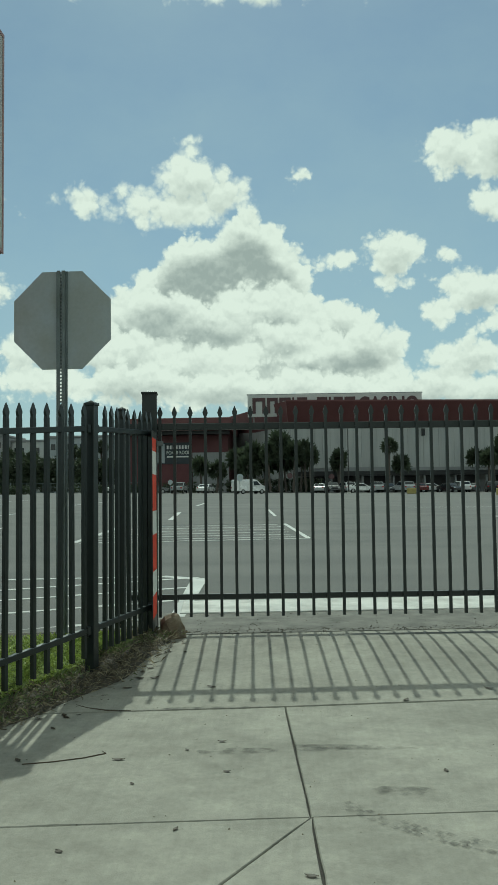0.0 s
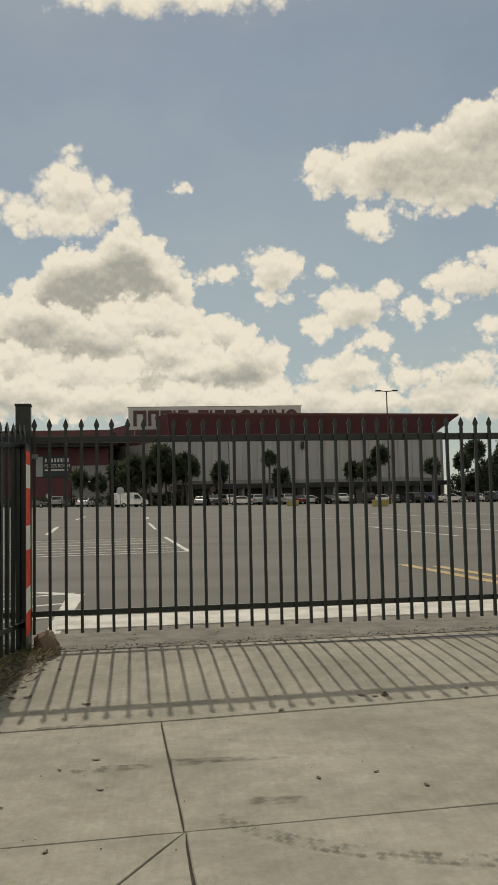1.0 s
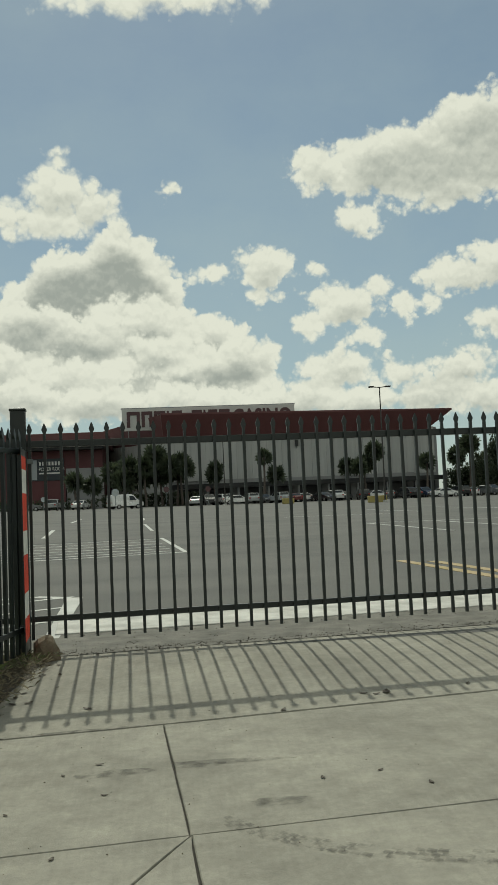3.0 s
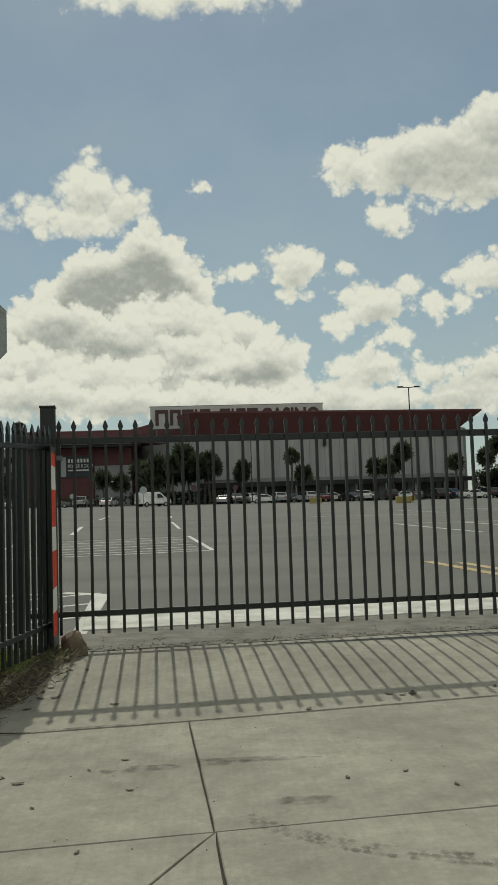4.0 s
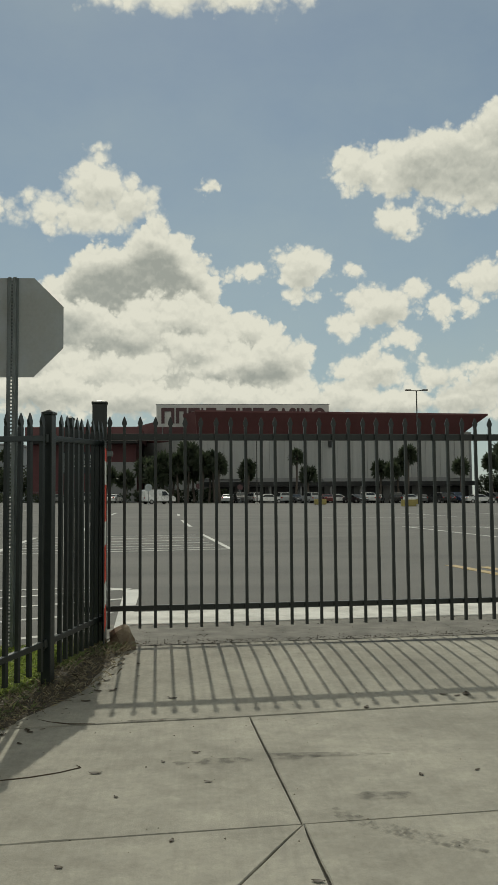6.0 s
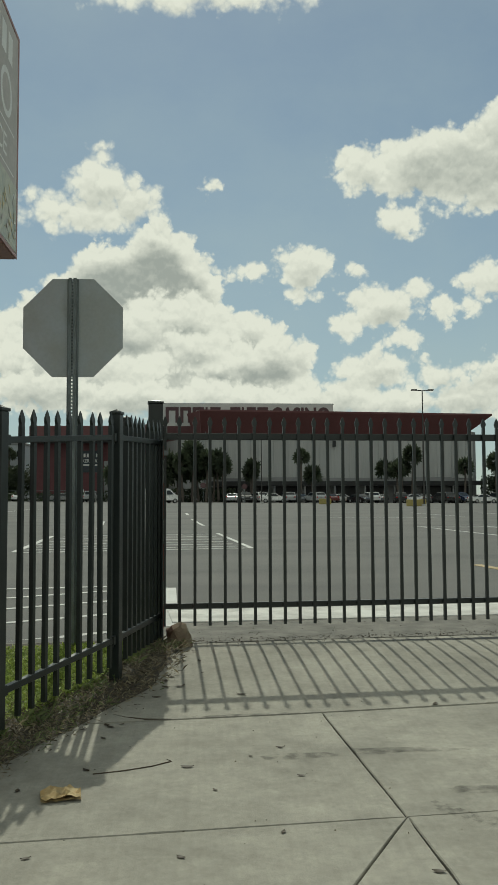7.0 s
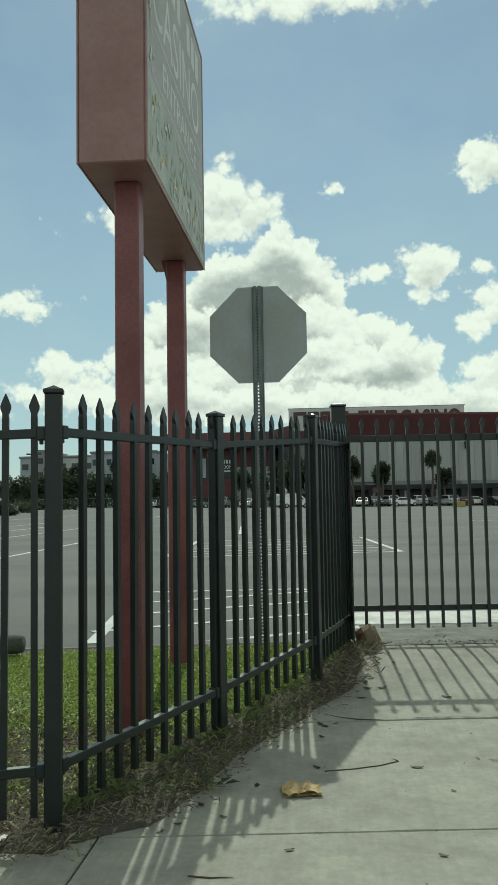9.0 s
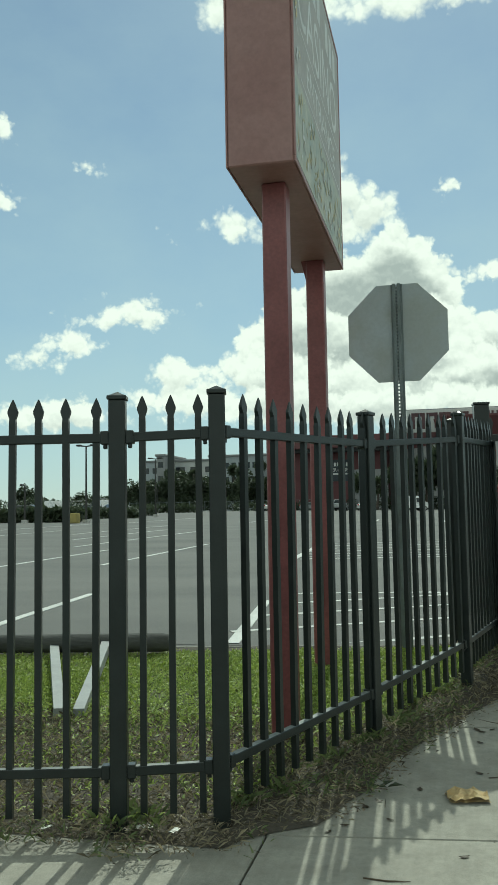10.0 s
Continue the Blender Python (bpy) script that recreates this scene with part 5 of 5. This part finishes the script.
k = 0
for x, y, sx, sz in ((51.8, 158, 0.8, 0.75), (55.2, 158, 1.0, 0.9), (59.5, 159, 1.0, 0.85), (64.5, 159, 1.1, 0.95), (54, 150, 0.8, 1.1), (57.5, 152, 1.0, 1.5), (61, 150, 1.0, 1.3), (66, 153, 1.2, 1.4), (72, 155, 1.3, 1.3), (-66, 168, 1.1, 0.8), (-62, 168, 1.2, 0.92), (-58, 167, 1.2, 0.98), (-54, 168, 1.2, 0.95), (-50, 168, 1.2, 1.0), (-46, 168, 1.2, 0.95), (-42, 169, 1.1, 1.0), (-38, 169, 1.1, 0.95),
                     (-70, 172, 1.0, 0.5), (-75, 188, 1.0, 0.55), (-90, 174, 1.1, 0.5), (-93, 176, 1.1, 0.8), (-104, 178, 1.2, 0.5), (-112, 178, 1.2, 0.7), (-120, 180, 1.2, 0.6), (-85, 190, 1.2, 0.6), (-79, 192, 1.2, 0.55), (-98, 192, 1.2, 0.55), (-34.5, 170, 1.0, 0.9)):
    tree(x, y, sx, sz, k)
    k += 1
hedge = soup("hedge", np.concatenate([np.array([[tuple(Vector((x, y, z)) + Vector((random.gauss(0, 0.2), random.gauss(0, 0.2), random.gauss(0, 0.2)))) for _ in range(3)] for x, y, z in
             ((random.uniform(a, b), random.uniform(c, c + 1.6), G((a + b) / 2, c) + random.uniform(0, h)) for _ in range(n))]) for a, b, c, h, n in ((-40, -13, 150.5, 1.5, 1600), (-12.5, 4, 150.5, 2.2, 2600), (-110, -40, 163, 2.6, 4500), (-75, -30.5, 64.5, 1.0, 11000), (-45, -31.5, 80, 0.9, 1800), (-50, -36.0, 98, 1.0, 1500), (-52, -40, 128, 1.2, 1200), (52, 90, 149, 2.5, 2200))]),
             M["hedge"], "dark low hedge along the far edge of the lot", "hedge")
fence_far = thing("wire_fence", pose(0, 0, 0), "pale far wire fence along the edge of the lot", "fence")
for k in range(24):
    x = -62 + 1.5 * k
    part("post", boxed(x, x + 0.09, 158, 158.09, G(x, 158), G(x, 158) + 1.9), M["zinc"], fence_far)
for z in (0.25, 1.05, 1.85):
    part("rail", boxed(-62, -26, 157.98, 158.04, 2.0 + z - 0.3, 2.06 + z - 0.3), M["zinc"], fence_far)


# ---- lamps, signs and blocks in the lot ----
def lot_lamp(x, y, top, arms=2, reach=1.6, label="tall dark light pole with two flat lamp heads"):
    z = G(x, y)
    t = thing("light_pole", pose(x, y, z), label, "street lamp", "light poles in the lot")
    part("pole", tube(bmesh.new(), [(0, 0, 0), (0, 0, top - z)], [0.095, 0.06], 8), M["pole"], t)
    part("footing", tube(bmesh.new(), [(0, 0, -0.1), (0, 0, 0.25)], [0.28, 0.28], 12), M["gutter"], t)
    for s in ((-1, 1) if arms == 2 else (-1,)):
        part("arm", tube(bmesh.new(), [(0, 0, top - z - 0.05), (s * reach * 0.6, 0, top - z)], [0.05, 0.05], 6), M["pole"], t)
        part("lamp_head", boxed(min(s * reach * 0.5, s * reach), max(s * reach * 0.5, s * reach), -0.2, 0.2, top - z - 0.04, top - z + 0.1, bevel=0.03), M["pole"], t)


lot_lamp(23.1, 95.2, 13.6, 2, 1.25)
lot_lamp(-28.7, 62, 6.64, 2, 0.75)
lot_lamp(-32.9, 90, 7.4, 2, 0.8)
lot_lamp(-34.6, 63.5, 3.8, 1, 0.35, "short grey light pole with one lamp head")
lot_lamp(-27.6, 66, 3.6, 1, 0.3, "short grey light pole with one lamp head")
lot_lamp(7.2, 128, 11.2, 1, 0.8, "slim dark light pole with one lamp head")
lot_lamp(-57.0, 160, 6.6, 1, 0.6, "short grey light pole with one lamp head")


def yellow_block(x, y, w, label):
    t = part("barrier_block", boxed(-w / 2, w / 2, -0.35, 0.35, 0, 0.75, bevel=0.06), M["block"], at=grounded(x, y))
    tagged(t, label, "barrier", "yellow blocks in the lot")


yellow_block(22.3, 95.6, 2.1, "yellow concrete barrier block at the foot of a light pole")
yellow_block(15.2, 118, 1.6, "yellow concrete barrier block standing in the lot")
yellow_block(-29.2, 60.5, 1.1, "yellow concrete barrier block at the foot of a light pole")


def lot_sign(x, y, top, r, label, mat="plate"):
    z = G(x, y)
    t = thing("lot_sign", pose(x, y, z), label, "road sign", "small signs in the lot")
    part("post", tube(bmesh.new(), [(0, 0, 0), (0, 0, top - z)], [0.035, 0.035], 6), M["zinc"], t)
    ring = [(r * math.cos(math.pi / 8 + q * math.pi / 4), top - z - r + r * math.sin(math.pi / 8 + q * math.pi / 4)) for q in range(8)]
    part("plate", prism(bmesh.new(), ring, (-0.05, -0.03)), M[mat], t)


lot_sign(-8.0, 118, 4.0, 0.52, "pale back of an octagonal sign on a post")
lot_sign(-1.4, 135, 4.4, 0.45, "small dull red sign on a post", "sign_red")
lot_sign(-20.0, 135, 3.6, 0.4, "small pale round sign on a post")
lot_sign(5.0, 135, 4.2, 0.45, "small dull red sign on a post", "sign_red")


# ---- parked vehicles ----
def car(x, y, turn, shape, colour, label):
    """A parked vehicle, its length along x, built from a side profile with glass, wheels and lamps."""
    prof = dict(
        sedan=(4.7, 1.8, [(-2.33, 0.35), (-2.35, 0.85), (-2.15, 0.98), (-1.45, 1.02), (-0.85, 1.42), (0.35, 1.45), (1.05, 1.0), (2.1, 0.86), (2.35, 0.65), (2.33, 0.32)], [(-1.28, 1.02), (-0.82, 1.35), (0.33, 1.38), (0.9, 1.0)]),
        suv=(4.7, 1.88, [(-2.3, 0.4), (-2.36, 1.0), (-2.25, 1.2), (-1.9, 1.68), (0.2, 1.74), (0.95, 1.16), (2.1, 1.05), (2.34, 0.8), (2.33, 0.38)], [(-1.95, 1.18), (-1.72, 1.6), (0.16, 1.65), (0.78, 1.16)]),
        van=(5.0, 1.95, [(-2.5, 0.4), (-2.52, 1.9), (-2.4, 2.05), (0.5, 2.08), (0.95, 1.95), (1.55, 1.25), (2.3, 1.05), (2.5, 0.8), (2.5, 0.38)], [(0.25, 1.2), (0.25, 1.8), (0.85, 1.82), (1.3, 1.25)]),
        pickup=(5.4, 1.95, [(-2.65, 0.5), (-2.7, 1.12), (-0.75, 1.14), (-0.7, 1.75), (0.6, 1.78), (1.15, 1.2), (2.4, 1.12), (2.68, 0.9), (2.66, 0.45)], [(-0.6, 1.18), (-0.58, 1.66), (0.55, 1.68), (1.0, 1.2)]),
    )[shape]
    L, W, line, pane = prof
    t = thing("car" if shape != "van" else "van", grounded(x, y, 0, turn), label, "car" if shape != "van" else "van", "parked vehicles")
    bm = bmesh.new()
    zs = [p[1] for p in line]
    belt = 1.0 if shape != "van" else 1.15
    inset = lambda z: W / 2 - (0.16 * max(0, z - belt) / 0.6)
    sides = [[bm.verts.new((a, s * inset(b), b)) for a, b in line] for s in (-1, 1)]
    n = len(line)
    for k in range(n):
        j = (k + 1) % n
        bm.faces.new((sides[0][k], sides[0][j], sides[1][j], sides[1][k]))
    bm.faces.new(sides[0]), bm.faces.new(sides[1])
    bmesh.ops.bevel(bm, geom=[e for e in bm.edges if e.calc_length() > 0.3], offset=0.05, segments=1, affect="EDGES")
    part("body", bm, M["car_" + colour], t)
    for s in (-1, 1):
        bm = bmesh.new()
        f = [bm.verts.new((a, s * (inset(b) + 0.004), b)) for a, b in pane]
        g = [bm.verts.new((a, s * (inset(b) + 0.016), b)) for a, b in pane]
        bm.faces.new(f), bm.faces.new(g)
        for k in range(4):
            bm.faces.new((f[k], f[(k + 1) % 4], g[(k + 1) % 4], g[k]))
        part("side_window", bm, M["glass"], t)
    segs = list(zip(line, line[1:]))
    for (a, b), (c, d) in segs:
        if b > 0.9 and d > 0.9 and abs(d - b) > 0.3:
            w0, w1 = inset(b) - 0.12, inset(d) - 0.12
            nx = Vector((d - b, 0, -(c - a))).normalized() * 0.012
            nx = nx if nx.z > 0 else -nx
            bm = bmesh.new()
            q = [Vector((a + (c - a) * u, s * (w0 + (w1 - w0) * u), b + (d - b) * u)) for u, s in ((0.12, -1), (0.12, 1), (0.88, 1), (0.88, -1))]
            f = [bm.verts.new(p + nx * 0.2) for p in q]
            g = [bm.verts.new(p + nx) for p in q]
            bm.faces.new(f), bm.faces.new(g)
            for k in range(4):
                bm.faces.new((f[k], f[(k + 1) % 4], g[(k + 1) % 4], g[k]))
            part("windscreen" if a > 0 else "rear_window", bm, M["glass"], t)
    for wx in (-L * 0.30, L * 0.31):
        for s in (-1, 1):
            w = part("tyre", tube(bmesh.new(), [(wx, s * (W / 2 - 0.2), 0.33), (wx, s * (W / 2 + 0.01), 0.33)], [0.33, 0.33], 16), M["tyre"], t)
            part("rim", tube(bmesh.new(), [(wx, s * (W / 2 + 0.011), 0.33), (wx, s * (W / 2 + 0.022), 0.33)], [0.21, 0.19], 12), M["rim"], w)
    for s in (-1, 1):
        part("head_light", boxed(L / 2 - 0.10, L / 2 + 0.01, s * W * 0.36 - 0.17, s * W * 0.36 + 0.17, 0.68, 0.80, bevel=0.02), M["lamp_white"], t)
        part("tail_light", boxed(-L / 2 - 0.02, -L / 2 + 0.06, s * W * 0.38 - 0.12, s * W * 0.38 + 0.12, 0.80, 1.0, bevel=0.02), M["lamp_red"], t)
    part("bumper", boxed(L / 2 - 0.12, L / 2 + 0.03, -W / 2 + 0.1, W / 2 - 0.1, 0.36, 0.52, bevel=0.04), M["car_black"], t)
    return t


car(-7.2, 126, 32, "van", "white", "white panel van parked across the far lot")
car(-19.0, 138, 88, "pickup", "silver", "silver pickup truck parked facing the hall")
car(-23.2, 139, 5, "sedan", "grey", "dark grey saloon parked by the red wing")
car(-15.0, 140, 80, "sedan", "white", "white saloon parked behind the van")
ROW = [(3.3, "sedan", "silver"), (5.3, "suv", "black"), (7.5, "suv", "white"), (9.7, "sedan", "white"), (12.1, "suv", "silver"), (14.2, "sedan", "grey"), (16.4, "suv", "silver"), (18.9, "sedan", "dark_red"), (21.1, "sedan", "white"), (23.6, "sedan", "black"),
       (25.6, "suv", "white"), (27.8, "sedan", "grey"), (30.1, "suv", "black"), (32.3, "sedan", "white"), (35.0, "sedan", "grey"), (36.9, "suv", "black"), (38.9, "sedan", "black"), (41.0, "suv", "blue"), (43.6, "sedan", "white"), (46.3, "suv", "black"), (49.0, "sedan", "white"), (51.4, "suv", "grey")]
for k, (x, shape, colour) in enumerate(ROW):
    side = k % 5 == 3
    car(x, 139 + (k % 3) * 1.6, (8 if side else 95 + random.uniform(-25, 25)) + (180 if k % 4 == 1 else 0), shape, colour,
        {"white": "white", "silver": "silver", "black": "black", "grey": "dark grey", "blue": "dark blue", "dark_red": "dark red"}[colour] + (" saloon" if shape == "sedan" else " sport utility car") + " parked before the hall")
for k, (x, y, shape, colour) in enumerate(((-37.5, 70, "sedan", "black"), (-43, 71, "suv", "grey"), (-62, 128, "van", "white"), (-55, 126, "pickup", "blue"), (-50.5, 122, "van", "white"), (-36.5, 88, "sedan", "grey"))):
    car(x, y, 6 + 9 * k, shape, colour, {"white": "white", "black": "black", "grey": "dark grey", "blue": "blue"}[colour] + {"sedan": " saloon", "suv": " sport utility car", "van": " delivery van", "pickup": " pickup truck"}[shape] + " parked behind the low hedge")
for k, (x, colour) in enumerate(((-74, "white"), (-68, "grey"), (-80, "black"), (-88, "silver"), (-33, "white"))):
    car(x, 152, 10 + 20 * k, "sedan", colour, {"white": "white", "silver": "silver", "black": "black", "grey": "dark grey"}[colour] + " saloon parked along the far edge")
